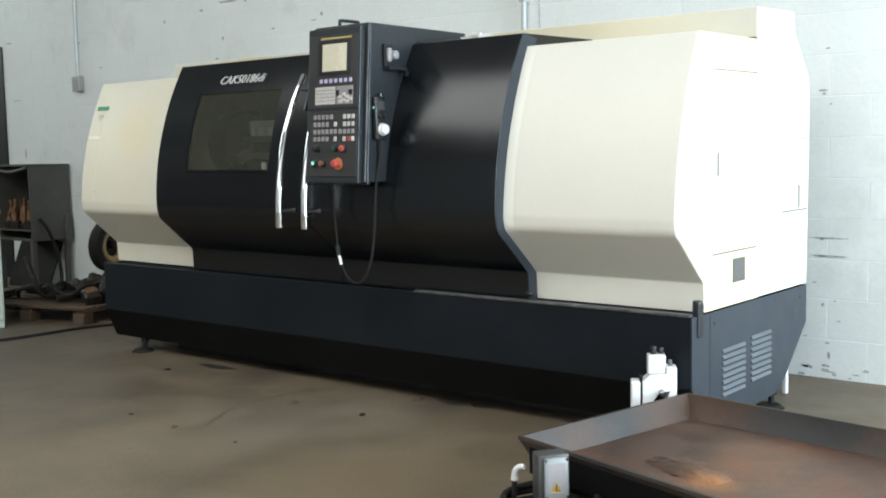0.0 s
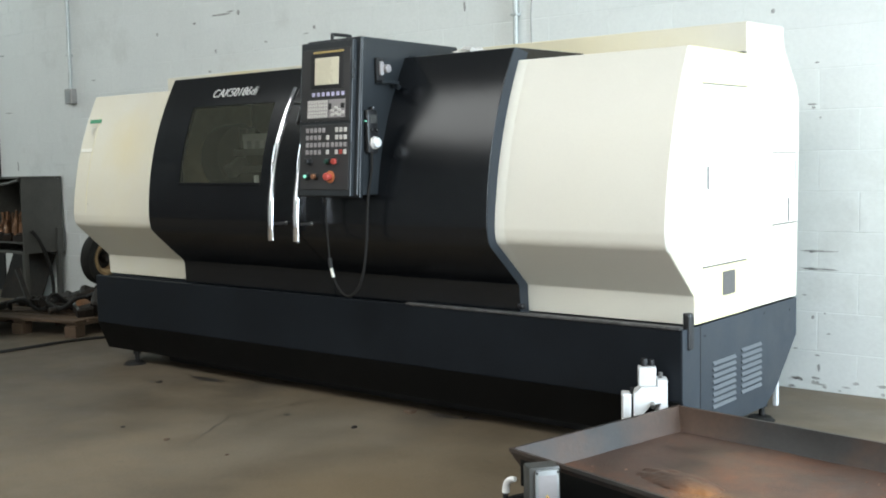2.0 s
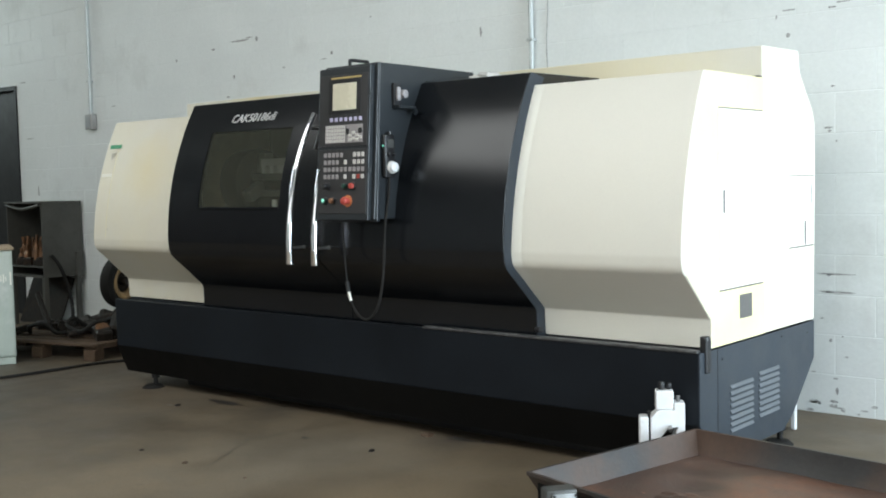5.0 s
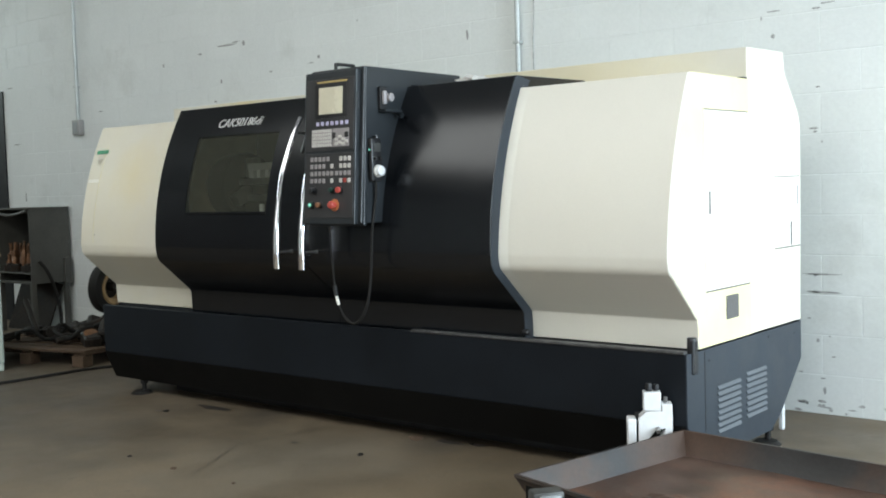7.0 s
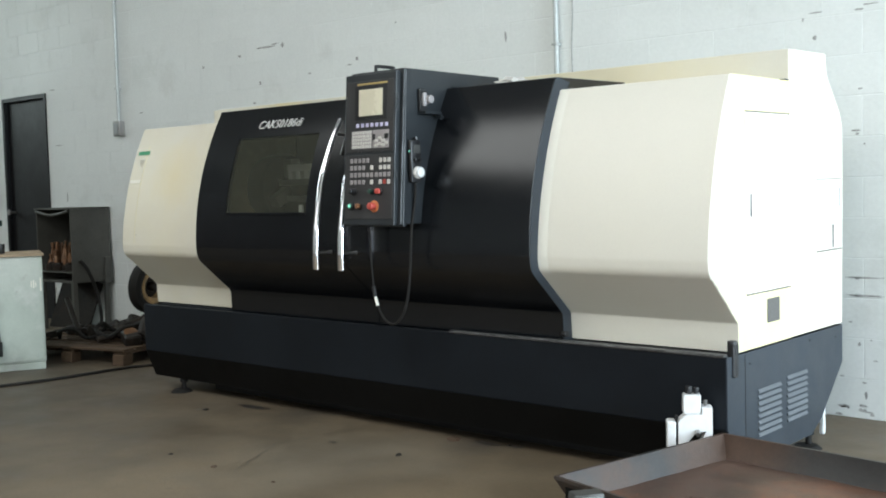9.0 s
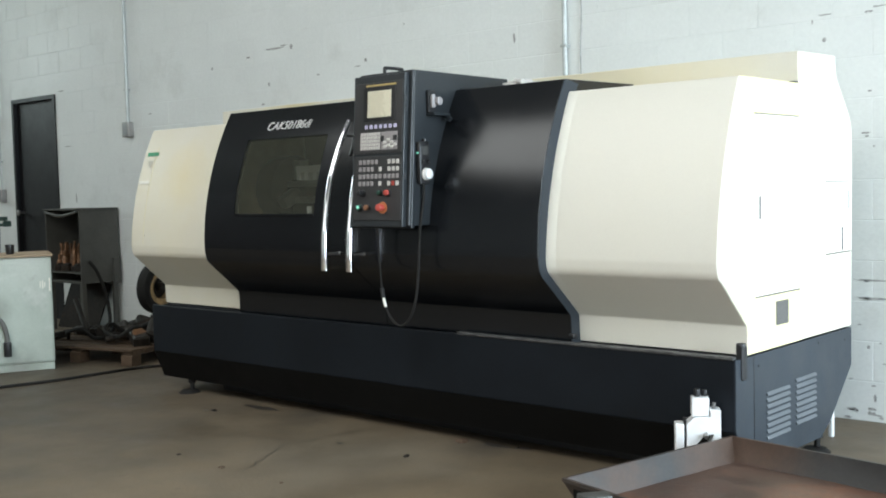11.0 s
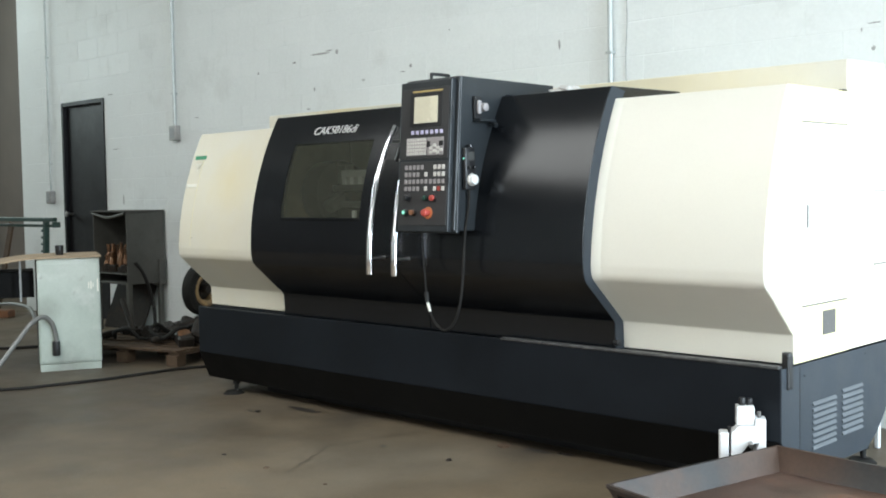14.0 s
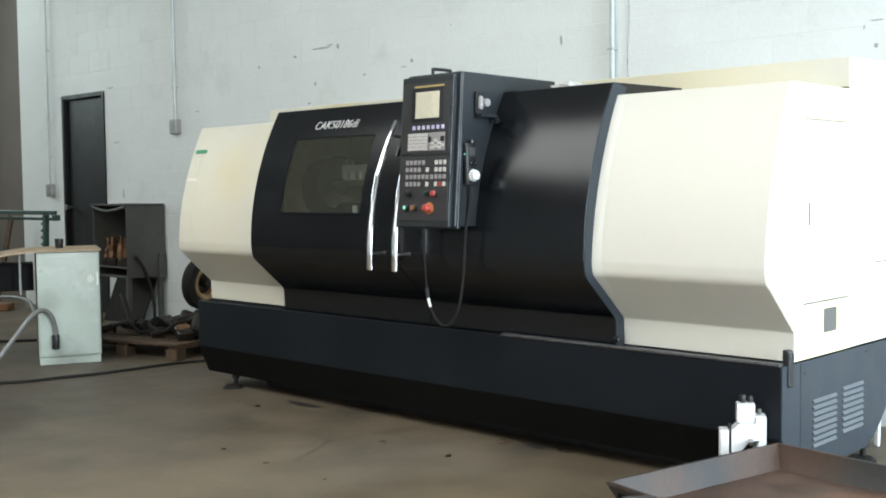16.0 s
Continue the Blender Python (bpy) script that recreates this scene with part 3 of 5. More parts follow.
rear_prof = [(4.522, 0.556), (4.522, 1.672), (4.508, 1.672), (4.508, 1.806), (4.905, 1.812), (4.922, 1.712), (5.075, 1.545), (5.10, 1.49), (5.104, 1.284), (5.088, 0.556)]
rear_cover = part("rear_cover", prism(rear_prof, X0, X1 + 0.0015, 0.005), CREAM_AGED, lathe, "ivory rear cover with a raised hood", smooth=16)

# access doors and fittings of the end
ED = X1 + 0.0015


def end_panel(name, ya, yb, za, zb, mat, parent, t=0.003, label=""):
    return part(name, box((X1 - 0.004, ya, za), (ED + t, yb, zb), 0.0015), mat, parent, label)


def end_gap(ya, yb, za, zb, parent):
    part("gap", box((X1 - 0.003, ya, za), (ED + 0.0008, yb, zb)), GRILLE, parent)


end_door = end_panel("end_door", 4.085, 4.505, 0.785, 1.522, CREAM, right_cover, 0.004)
end_gap(4.083, 4.508, 0.778, 0.784, right_cover)
end_gap(4.083, 4.508, 1.523, 1.528, right_cover)
part("recessed_pull", box((ED + 0.003, 4.116, 1.098), (ED + 0.0065, 4.128, 1.192), 0.001), GRILLE, end_door, "grey recessed pull")
rear_door = end_panel("rear_door", 4.79, 5.082, 0.916, 1.238, CREAM, rear_cover, 0.004)
end_gap(4.788, 5.084, 0.909, 0.915, rear_cover)
end_gap(4.788, 5.084, 1.239, 1.243, rear_cover)
part("recessed_pull", box((ED + 0.003, 4.964, 0.922), (ED + 0.0065, 4.976, 1.03), 0.001), BLACK, rear_door, "dark recessed pull")
part("recessed_pull", box((ED + 0.003, 5.045, 1.11), (ED + 0.0065, 5.055, 1.20), 0.001), KEYDIM, rear_door, "grey recessed pull")
part("vent_grille", box((ED - 0.002, 4.272, 0.648), (ED + 0.004, 4.388, 0.748), 0.002), GRILLE, right_cover, "grey mesh vent")
part("hinge_tab", box((X1 - 0.03, 4.475, 1.669), (X1 + 0.002, 4.505, 1.676), 0.002), BLACK, right_cover)

# stickers on the left cover
sx = at_profile(cream_front, 1.51)
part("green_sticker", moved(box((-0.06, -0.001, -0.012), (0.06, 0.001, 0.012)), pose(-5.93, sx - 0.004, 1.512, -17, 0, 0)), GREENTAG, left_cover, "small green sticker")
sx = at_profile(cream_front, 1.335)
part("pale_sticker", moved(box((-0.055, -0.001, -0.010), (0.055, 0.001, 0.010)), pose(-5.955, sx - 0.004, 1.335, -14, 0, 0)), PALETAG, left_cover, "pale paper sticker")
part("screw", cyl((-5.88, 3.785, 1.0), (-5.88, 3.775, 1.0), 0.008, 10), GRILLE, left_cover)
seam = [(at_profile(cream_front, z) - 0.0012, z) for z in [0.955 + 0.06 * k for k in range(11)]]
part("cover_seam", prism(seam + [(y + 0.004, z) for y, z in reversed(seam)], -5.897, -5.8945), CREAM_SUNNED, left_cover, "fine vertical seam")
ty = at_profile(cream_front, 1.44) - 0.003
bm = bmesh.new()
bm.faces.new([bm.verts.new(p) for p in ((-5.965, ty + 0.010, 1.475), (-5.905, ty + 0.010, 1.475), (-5.935, ty - 0.007, 1.420))])
bmesh.ops.solidify(bm, geom=bm.faces[:], thickness=0.002)
part("warning_sticker", bm, PALETAG, left_cover, "faded triangular sticker")

# the two sliding doors
SEAM = -3.945
WIN = (-4.905, -4.235, 1.14, 1.552)
left_door = part("left_door", shell(dark_prof, XA, SEAM, WIN, 0.022, (XA,)), DARK, lathe, "charcoal sliding door with a smoked window with painted haze and a chrome handle", smooth=16)
right_door = part("right_door", prism(dark_prof + [(4.50, 0.552)], SEAM + 0.004, XB, 0.003), DARK, lathe, "glossy charcoal sliding door", smooth=16)
edge = [(y + 0.003, z) for y, z in dark_prof if y < 4.3] + [(y + 0.10, z - 0.02) for y, z in reversed(dark_prof) if y < 4.3]
# end face of the door, lightened where daylight falls on it
part("edge_flange", prism(edge, XB - 0.001, XB + 0.004), SLATE_LIT, right_door, "edge of the door, slate blue lightened for daylight")
part("stop_knob", cyl((XB - 0.01, 3.955, 0.582), (XB + 0.022, 3.950, 0.582), 0.014, 16, bevel=0.003), BLACK, right_door, "black stop knob")
y0 = at_profile(dark_front, WIN[2])
bm = bmesh.new()
zs = [WIN[2] - 0.01 + (WIN[3] - WIN[2] + 0.02) * k / 8 for k in range(9)]
vs = [[bm.verts.new((x, at_profile(dark_front, z) + 0.006, z)) for z in zs] for x in (WIN[0] - 0.01, WIN[1] + 0.01)]
for k in range(8):
    bm.faces.new((vs[0][k], vs[1][k], vs[1][k + 1], vs[0][k + 1]))
bmesh.ops.solidify(bm, geom=bm.faces[:], thickness=0.005)
pane = part("window_pane", bm, GLASS, left_door, "smoked greenish window pane")
pane.visible_shadow = False
bm = bmesh.new()
box((WIN[0] - 0.004, y0 - 0.006, WIN[2] - 0.016), (WIN[1] + 0.004, y0 + 0.01, WIN[2]), 0.003, bm)
part("window_trim", bm, DARK, left_door)

zt = 1.617
lettering("model_lettering", "CAK50186di", 0.070, pose(-4.582, at_profile(dark_front, zt) - 0.006, zt, 90 - 25.5, 0, 0), LETTER, left_door, "silver slanted model lettering", 0.28, 0.0025, 0.36)


def bow_handle(x, parent):
    pts = [(x + (z - 0.86) * 0.02, at_profile(dark_front, z) - 0.10 + max(0, z - 1.4) * 0.12, z) for z in (1.605, 1.5, 1.35, 1.2, 1.05, 0.94)] + [(x, 3.612, 0.86)]
    h = part("handle", tube(pts, lambda t: 0.0150 + 0.0035 * min(1.0, max(0.0, (t - 0.55) / 0.1)), 16, 8), CHROME, parent, "bowed chrome bar handle", smooth=60)
    for z in (0.94, 1.53):
        p = Vector((x + (z - 0.86) * 0.02, at_profile(dark_front, z) - 0.095, z))
        q = Vector((p.x, at_profile(dark_front, z) + 0.004, z))
        part("standoff", cyl(p, q, 0.0065, 12), STEEL, h)
        part("rosette", cyl(q + Vector((0, -0.010, 0)), q, 0.010, 14, bevel=0.002), STEEL, h)


bow_handle(-4.035, left_door)
bow_handle(-3.855, right_door)
ys = at_profile(dark_front, 1.42)
bm = bmesh.new()
tri = [bm.verts.new(p) for p in ((-3.985, ys - 0.012, 1.44), (-3.945, ys - 0.012, 1.445), (-3.968, ys - 0.016, 1.37))]
bm.faces.new(tri)
bmesh.ops.solidify(bm, geom=bm.faces[:], thickness=0.003)
part("warning_tag", bm, PALETAG, left_door, "small pale pointed tag")
bm = cyl((-3.955, ys - 0.03, 1.50), (-3.925, ys + 0.05, 1.53), 0.022, 14, bevel=0.005)
join(bm, tube([(-3.955, ys - 0.03, 1.50), (-3.965, ys - 0.035, 1.46), (-3.985, ys - 0.03, 1.43)], 0.010, 8))
part("door_lock", bm, BLACK, left_door, "black lever door lock")

# inside: chuck, turret and the back of the work space
part("back_sheet", box((XA + 0.02, 4.48, 0.60), (XB - 0.02, 4.495, 1.70)), CABGREY, lathe, "drab inner sheet")
part("headstock_wall", box((XA + 0.014, 3.95, 0.90), (XA + 0.02, 4.47, 1.64)), PLY, lathe, "oily olive headstock sheet")
bm = cyl((-5.14, 4.26, 1.27), (-4.98, 4.26, 1.27), 0.20, 40, bevel=0.01)
chuck = part("chuck", bm, JUNK, lathe, "dark steel three-jaw chuck")
for k in range(3):
    a = math.radians(90 + 120 * k)
    j = box((-0.0, -0.035, 0.04), (0.07, 0.035, 0.17), 0.006)
    part("jaw", moved(j, Matrix.Translation((-4.98, 4.26, 1.27)) @ Matrix.Rotation(a - math.pi / 2, 4, "X")), STEEL, chuck)
tool_post = part("tool_post", box((-4.99, 4.22, 1.10), (-4.62, 4.40, 1.33), 0.01), JUNK, lathe, "dark four-way tool post")
for z in (1.186, 1.281):
    part("tool_holder", box((-5.01, 4.18, z), (-4.64, 4.22, z + 0.038), 0.004), STEEL, tool_post, "pale steel tool holder")
clamp = part("clamp_bar", box((-4.89, 4.17, 1.365), (-4.56, 4.24, 1.405), 0.004), WHITE, tool_post, "white notched clamp")
for x in (-4.885, -4.815, -4.745, -4.675):
    part("clamp_tooth", box((x, 4.172, 1.32), (x + 0.035, 4.238, 1.366), 0.003), WHITE, clamp)
part("gauge_strip", box((-4.80, 4.17, 1.125), (-4.77, 4.185, 1.168), 0.002), WHITE, tool_post, "short pale strip")

# rag on top of the dark cover
bm = bmesh.new()
bmesh.ops.create_icosphere(bm, subdivisions=3, radius=1.0)
for v in bm.verts:
    n = 1 + 0.5 * noise.noise(v.co * 2.2)
    v.co = Vector((v.co.x * 0.09 * n, v.co.y * 0.06 * n, max(-0.02, v.co.z * 0.028 * n) + 0.02))
rag = part("rag", moved(bm, pose(-3.26, 4.22, 1.728)), KEY)
tagged(rag, "crumpled greyish rag lying on the lathe's top", "rag")

# ---- control pendant ----
PX0, PX1 = -3.772, -3.417
pend = thing("control_pendant", "dark grey control pendant with display and keys on the lathe door", "control panel", (-3.6, 3.75, 1.08))


def face_y(z):
    return 3.565 + (z - 1.08) * 0.068


side = [(face_y(1.085) + 0.012, 1.085), (3.735, 1.085), (3.80, 1.36), (3.89, 1.60), (3.96, 1.728), (4.33, 1.728), (4.33, 1.796), (face_y(1.80) + 0.02, 1.802)]
housing = part("housing", prism(side, PX0 + 0.012, PX1, 0.005), GREY_PAINT, pend, "slate grey sheet metal housing", smooth=16)
fr = [(face_y(1.082) - 0.010, 1.082), (face_y(1.082) + 0.022, 1.082), (face_y(1.79) + 0.022, 1.79), (face_y(1.79) - 0.010, 1.79)]
part("door_frame", prism(fr, PX0, PX1 - 0.022, 0.004), GREY_PAINT, pend, smooth=16)
fr = [(face_y(1.074) + 0.024, 1.074), (face_y(1.074) + 0.045, 1.074), (face_y(1.80) + 0.045, 1.800), (face_y(1.80) + 0.024, 1.800)]
part("rear_frame", prism(fr, PX0 + 0.002, PX1 + 0.006, 0.004), GREY_PAINT, pend, smooth=16)


def on_face(x0, x1, z0, z1, out, t=0.008, bevel=0.0015):
    b = box((x0, -out, 0), (x1, t, z1 - z0), bevel)
    return moved(b, pose(0, face_y(z0) - 0.010, z0, -3.9, 0, 0))


FX0, FX1 = PX0 + 0.012, -3.448
upper = part("display_unit", on_face(FX0, FX1, 1.425, 1.757, 0.004), PANEL, pend)
lower = part("operator_panel", on_face(FX0, FX1, 1.112, 1.412, 0.004), PANEL, pend)
bezel = part("bezel", on_face(-3.7, -3.49, 1.575, 1.735, 0.007), BLACK, upper, "black display bezel")
screen = part("screen", on_face(-3.671, -3.517, 1.592, 1.716, 0.0095, 0.002, 0.001), SCREEN, upper, "pale blank display")
part("gold_strip", on_face(-3.687, -3.49, 1.737, 1.746, 0.006), YELLOW, upper, "gold strip")
for k in range(7):
    x = -3.69 + k * 0.0315
    part("soft_key", on_face(x, x + 0.019, 1.540, 1.558, 0.008, bevel=0.002), SOFTKEY, upper, "lilac soft key")
keypad = part("keypad", on_face(-3.72, -3.585, 1.440, 1.524, 0.0055), KEYDIM, upper)
for r in range(5):
    for c in range(8):
        x, z = -3.717 + c * 0.0165, 1.443 + r * 0.0162
        part("key", on_face(x, x + 0.0135, z, z + 0.0133, 0.0075, 0.004, 0.001), KEY, keypad)
part("keypad", on_face(-3.582, -3.475, 1.440, 1.524, 0.0055), KEYDIM, upper)
for x, z in ((-3.533, 1.478), (-3.555, 1.466), (-3.511, 1.466), (-3.533, 1.452), (-3.555, 1.446), (-3.511, 1.446), (-3.49, 1.456)):
    part("cursor_key", on_face(x - 0.011, x + 0.011, z, z + 0.014, 0.009, 0.004, 0.002), KEY, upper)
for x0, x1, z0, z1 in ((-3.582, -3.562, 1.478, 1.506), (-3.503, -3.477, 1.482, 1.506)):
    part("function_key", on_face(x0, x1, z0, z1, 0.008, 0.004, 0.002), BLACK, upper)
for r in range(4):
    z = 1.374 - r * 0.0335
    cols = ((0, 1, 2, 3, 4, 7, 8, 9), (0, 1, 2, 3, 5, 7, 8, 9), (0, 1, 2, 3, 4, 5, 6, 7, 8, 9), (0, 1, 2, 3, 5, 7, 8, 9))[r]
    for c in cols:
        x = -3.727 + c * 0.0268 + (0.004 if c > 5 else 0)
        m = RED if (r == 3 and c == 8) else (KEYDIM if (c < 5 or r == 2) else KEY)
        part("push_key", on_face(x, x + 0.0195, z, z + 0.021, 0.007, 0.004, 0.002), m, lower)
nrm = Vector((0, -math.cos(radians(3.9)), math.sin(radians(3.9))))


def knob(name, x, z, r, out, mat, label):
    p = Vector((x, face_y(z) - 0.012, z))
    ring = part(name + "_collar", cyl(p, p + nrm * 0.010, r * 1.25, 24, bevel=0.002), BLACK, lower)
    part(name, cyl(p + nrm * 0.010, p + nrm * out, r, 24, r * 0.92, bevel=0.003), mat, ring, label)


knob("selector_knob", -3.697, 1.240, 0.014, 0.034, BLACK, "black selector knob")
knob("push_button", -3.577, 1.240, 0.012, 0.024, DEEPGREEN, "dark green push button")
knob("push_button", -3.528, 1.240, 0.014, 0.026, RED, "red push button")
knob("push_button", -3.712, 1.172, 0.015, 0.018, DEEPGREEN, "dark green lamp button")
part("lamp_lens", cyl((-3.712, face_y(1.172) - 0.012 - 0.0175, 1.174), (-3.712, face_y(1.172) - 0.012 - 0.022, 1.174), 0.009, 18, bevel=0.002), LAMP, lower, "lit green lamp")
knob("key_switch", -3.658, 1.172, 0.013, 0.026, AMBER, "brown rotary switch")
p = Vector((-3.562, face_y(1.171) - 0.012, 1.171))
part("stop_plate", cyl(p, p + nrm * 0.004, 0.028, 32), ORANGE, lower, "orange-brown ring")
stop = part("emergency_stop", cyl(p + nrm * 0.004, p + nrm * 0.024, 0.015, 24), RED, lower, "red mushroom emergency stop")
part("mushroom_cap", cyl(p + nrm * 0.022, p + nrm * 0.038, 0.019, 28, 0.016, bevel=0.005), RED, stop)
for z in (1.655, 1.61, 1.30):
    part("hinge", cyl((FX1 + 0.025, face_y(z) - 0.012, z), (FX1 + 0.025, face_y(z) - 0.012, z + 0.03), 0.005, 10), GREY_PAINT, pend)
part("lifting_handle", tube([(-3.655, 3.69, 1.795), (-3.655, 3.69, 1.826), (-3.655, 3.70, 1.833), (-3.655, 3.80, 1.833), (-3.655, 3.81, 1.826), (-3.655, 3.81, 1.795)], 0.0085, 10, 5), BLACK, pend, "black lifting handle")
# isolator and bracket on the side
bm = box((PX1, 3.715, 1.605), (PX1 + 0.018, 3.765, 1.71), 0.004)
sw = part("socket_plate", bm, BLACK, pend)
bm = box((PX1 + 0.018, 3.722, 1.628), (PX1 + 0.034, 3.748, 1.692), 0.007, seg=2)
join(bm, cyl((PX1 + 0.022, 3.760, 1.660), (PX1 + 0.050, 3.760, 1.660), 0.020, 20, bevel=0.005))
part("socket", bm, KEYDIM, sw, "pale rounded connector")
bm = box((PX1, 3.715, 1.592), (PX1 + 0.05, 3.83, 1.604), 0.002)
join(bm, cyl((PX1 + 0.01, 3.828, 1.60), (PX1 + 0.05, 3.828, 1.575), 0.012, 12))
part("hanger_bracket", bm, GREY_PAINT, pend)
part("cable_gland", cyl((-3.691, 3.65, 1.05), (-3.691, 3.65, 1.084), 0.011, 12, bevel=0.002), BLACK, pend)

# hand-held pulse generator with its lead
mpg = thing("pulse_handwheel", "black hand-held pulse handwheel with white dial hung on the pendant", "handwheel", (PX1, 3.69, 1.25))
body = part("body", box((PX1 + 0.006, 3.632, 1.275), (PX1 + 0.030, 3.700, 1.472), 0.008, seg=2), BLACK, mpg)
part("dial", cyl((PX1 + 0.030, 3.668, 1.322), (PX1 + 0.040, 3.668, 1.322), 0.029, 32, bevel=0.003), KEY, body, "pale grey dial ring")
part("dial_cap", cyl((PX1 + 0.040, 3.668, 1.322), (PX1 + 0.058, 3.668, 1.322), 0.025, 32, 0.023, bevel=0.004), WHITE, body, "white dial cap")
for y in (3.652, 3.684):
    part("selector", cyl((PX1 + 0.030, y, 1.380), (PX1 + 0.044, y, 1.380), 0.009, 14, bevel=0.002), BLACK, body)
part("top_button", cyl((PX1 + 0.02, 3.675, 1.472), (PX1 + 0.02, 3.675, 1.485), 0.010, 14), BLACK, body)
part("label_plate", box((PX1 + 0.029, 3.648, 1.41), (PX1 + 0.0315, 3.69, 1.450)), EBOX, body)
part("enable_lamp", cyl((PX1 + 0.018, 3.633, 1.42), (PX1 + 0.018, 3.626, 1.42), 0.005, 10), GREEN, body)
lead = [(-3.398, 3.665, 1.280), (-3.402, 3.665, 1.20), (-3.416, 3.65, 1.066), (-3.431, 3.65, 0.884), (-3.454, 3.65, 0.74), (-3.493, 3.65, 0.651), (-3.553, 3.65, 0.610), (-3.610, 3.65, 0.634),
        (-3.650, 3.65, 0.690), (-3.670, 3.65, 0.743), (-3.684, 3.65, 0.876), (-3.690, 3.65, 0.97), (-3.691, 3.65, 1.06)]
part("lead", tube(lead, lambda t: 0.0062 - 0.0017 * min(1.0, max(0.0, (t - 0.55) / 0.1)), 8, 8), RUBBER, mpg, "hanging black lead")
part("splice", tube([(-3.652, 3.65, 0.694), (-3.666, 3.65, 0.735)], 0.0072, 8, 4), PALETAG, mpg, "pale tape on the lead")
part("sleeve", tube([(-3.668, 3.65, 0.738), (-3.676, 3.65, 0.785)], 0.0095, 10, 4), BLACK, mpg, "black lead sleeve")

# ---- rusty chip tray before the end of the lathe ----
tray = thing("chip_tray", "shallow rusty sheet steel chip tray on a dark stand", "tray", (-2.126, 2.941, 0.0))
TL, TW, TZ, FZ = 1.75, 0.905, 0.268, 0.178
TA, TB, TC, TD = Vector((-2.126, 2.941, 0)), Vector((-1.952, 3.829, 0)), Vector((-0.218, 3.595, 0)), Vector((-0.432, 2.505, 0))


def in_tray(bm):
    """Carries a mesh from the tray's own length and width to its place."""
    for v in bm.verts:
        u, w, z = v.co.x / TL, v.co.y / TW, v.co.z
        v.co = (TA * (1 - u) + TD * u) * (1 - w) + (TB * (1 - u) + TC * u) * w + Vector((0, 0, z))
    return bm


def tray_wall(a, b, inward):
    """A leaning side of the tray with a folded rim, from a to b."""
    a, b, n = Vector(a), Vector(b), Vector(inward)
    bm = bmesh.new()
    t = 0.004
    sect = [(0, TZ), (0, TZ - 0.012), (0.002, TZ - 0.012), (0.040, FZ), (0.040 + t, FZ), (0.012, TZ - t), (0.012, TZ)]
    ra = [bm.verts.new((*(a + n * s), z)) for s, z in sect]
    rb = [bm.verts.new((*(b + n * s), z)) for s, z in sect]
    for v, s in zip(ra, sect):
        v.co += Vector((*((b - a).normalized() * s[0]), 0))
    for v, s in zip(rb, sect):
        v.co -= Vector((*((b - a).normalized() * s[0]), 0))
    k = len(sect)
    bm.faces.new(ra)
    bm.faces.new(rb[::-1])
    for i in range(k):
        bm.faces.new((ra[i], rb[i], rb[(i + 1) % k], ra[(i + 1) % k]))
    return in_tray(bm)


for a, b, n in (((0, 0), (0, TW), (1, 0)), ((0, TW), (TL, TW), (0, -1)), ((TL, TW), (TL, 0), (-1, 0)), ((TL, 0), (0, 0), (0, 1))):
    part("side_wall", tray_wall(a, b, n), TRAYSTEEL, tray, "grey steel tray side")
bm = bmesh.new()
nx, ny = 70, 36
vs = [[bm.verts.new((0.038 + (TL - 0.076) * i / nx, 0.038 + (TW - 0.076) * j / ny, FZ + 0.001 + 0.004 * noise.noise((i * 0.09, j * 0.09, 3)) )) for j in range(ny + 1)] for i in range(nx + 1)]
for i in range(nx):
    for j in range(ny):
        bm.faces.new((vs[i][j], vs[i + 1][j], vs[i + 1][j + 1], vs[i][j + 1]))
pan = part("pan_floor", in_tray(bm), RUSTPAN, tray, "rust-brown tray floor")
part("stand", in_tray(box((0.09, 0.09, 0.0), (TL - 0.09, TW - 0.09, FZ - 0.006), 0.01)), JUNK, tray, "dark stand under the tray")
# plate added before the leaning wall; its black stands for shade below the rim
part("drip_skirt", in_tray(box((0.045, 0.0105, FZ - 0.03), (TL - 0.045, 0.0145, TZ - 0.014), 0.001)), NEAR_BLACK, tray, "added black plate for the shade below the rim")
# heaps of rust and chips
bm = bmesh.new()
rnd = random.Random(5)
for _ in range(300):
    c = rnd.choice(((0.45, 0.20), (0.55, 0.22), (0.95, 0.75), (0.16, 0.10), (1.2, 0.70), (1.35, 0.72)))
    x, y = min(TL - 0.06, max(0.05, rnd.gauss(c[0], 0.10))), min(TW - 0.06, max(0.05, rnd.gauss(c[1], 0.06)))
    s = rnd.uniform(0.0008, 0.0018)
    f = box((-s * 2, -s, 0), (s * 2, s, s * 0.7))
    join(bm, f, pose(x, y, FZ + 0.002, rnd.uniform(-25, 25), rnd.uniform(-25, 25), rnd.uniform(0, 180)))
chips = part("rust_chips", in_tray(bm), RUST, tray, "orange rust flakes", smooth=0)
tagged(chips, kind="stuff")

# low mound of fine swarf lying in the tray
bm = bmesh.new()
n1, n2 = 48, 26
vs = []
for i in range(n1 + 1):
    col = []
    for j in range(n2 + 1):
        a, b = i / n1 * 2 - 1, j / n2 * 2 - 1
        h = max(0.0, 1 - a * a - b * b + 0.35 * noise.noise((a * 3, b * 3, 1)))
        h = 0.020 * min(1.0, h) + (0.0022 * noise.noise((a * 30, b * 16, 5)) if h > 0.05 else -0.003)
        col.append(bm.verts.new((a * 0.17, b * 0.085, h)))
    vs.append(col)
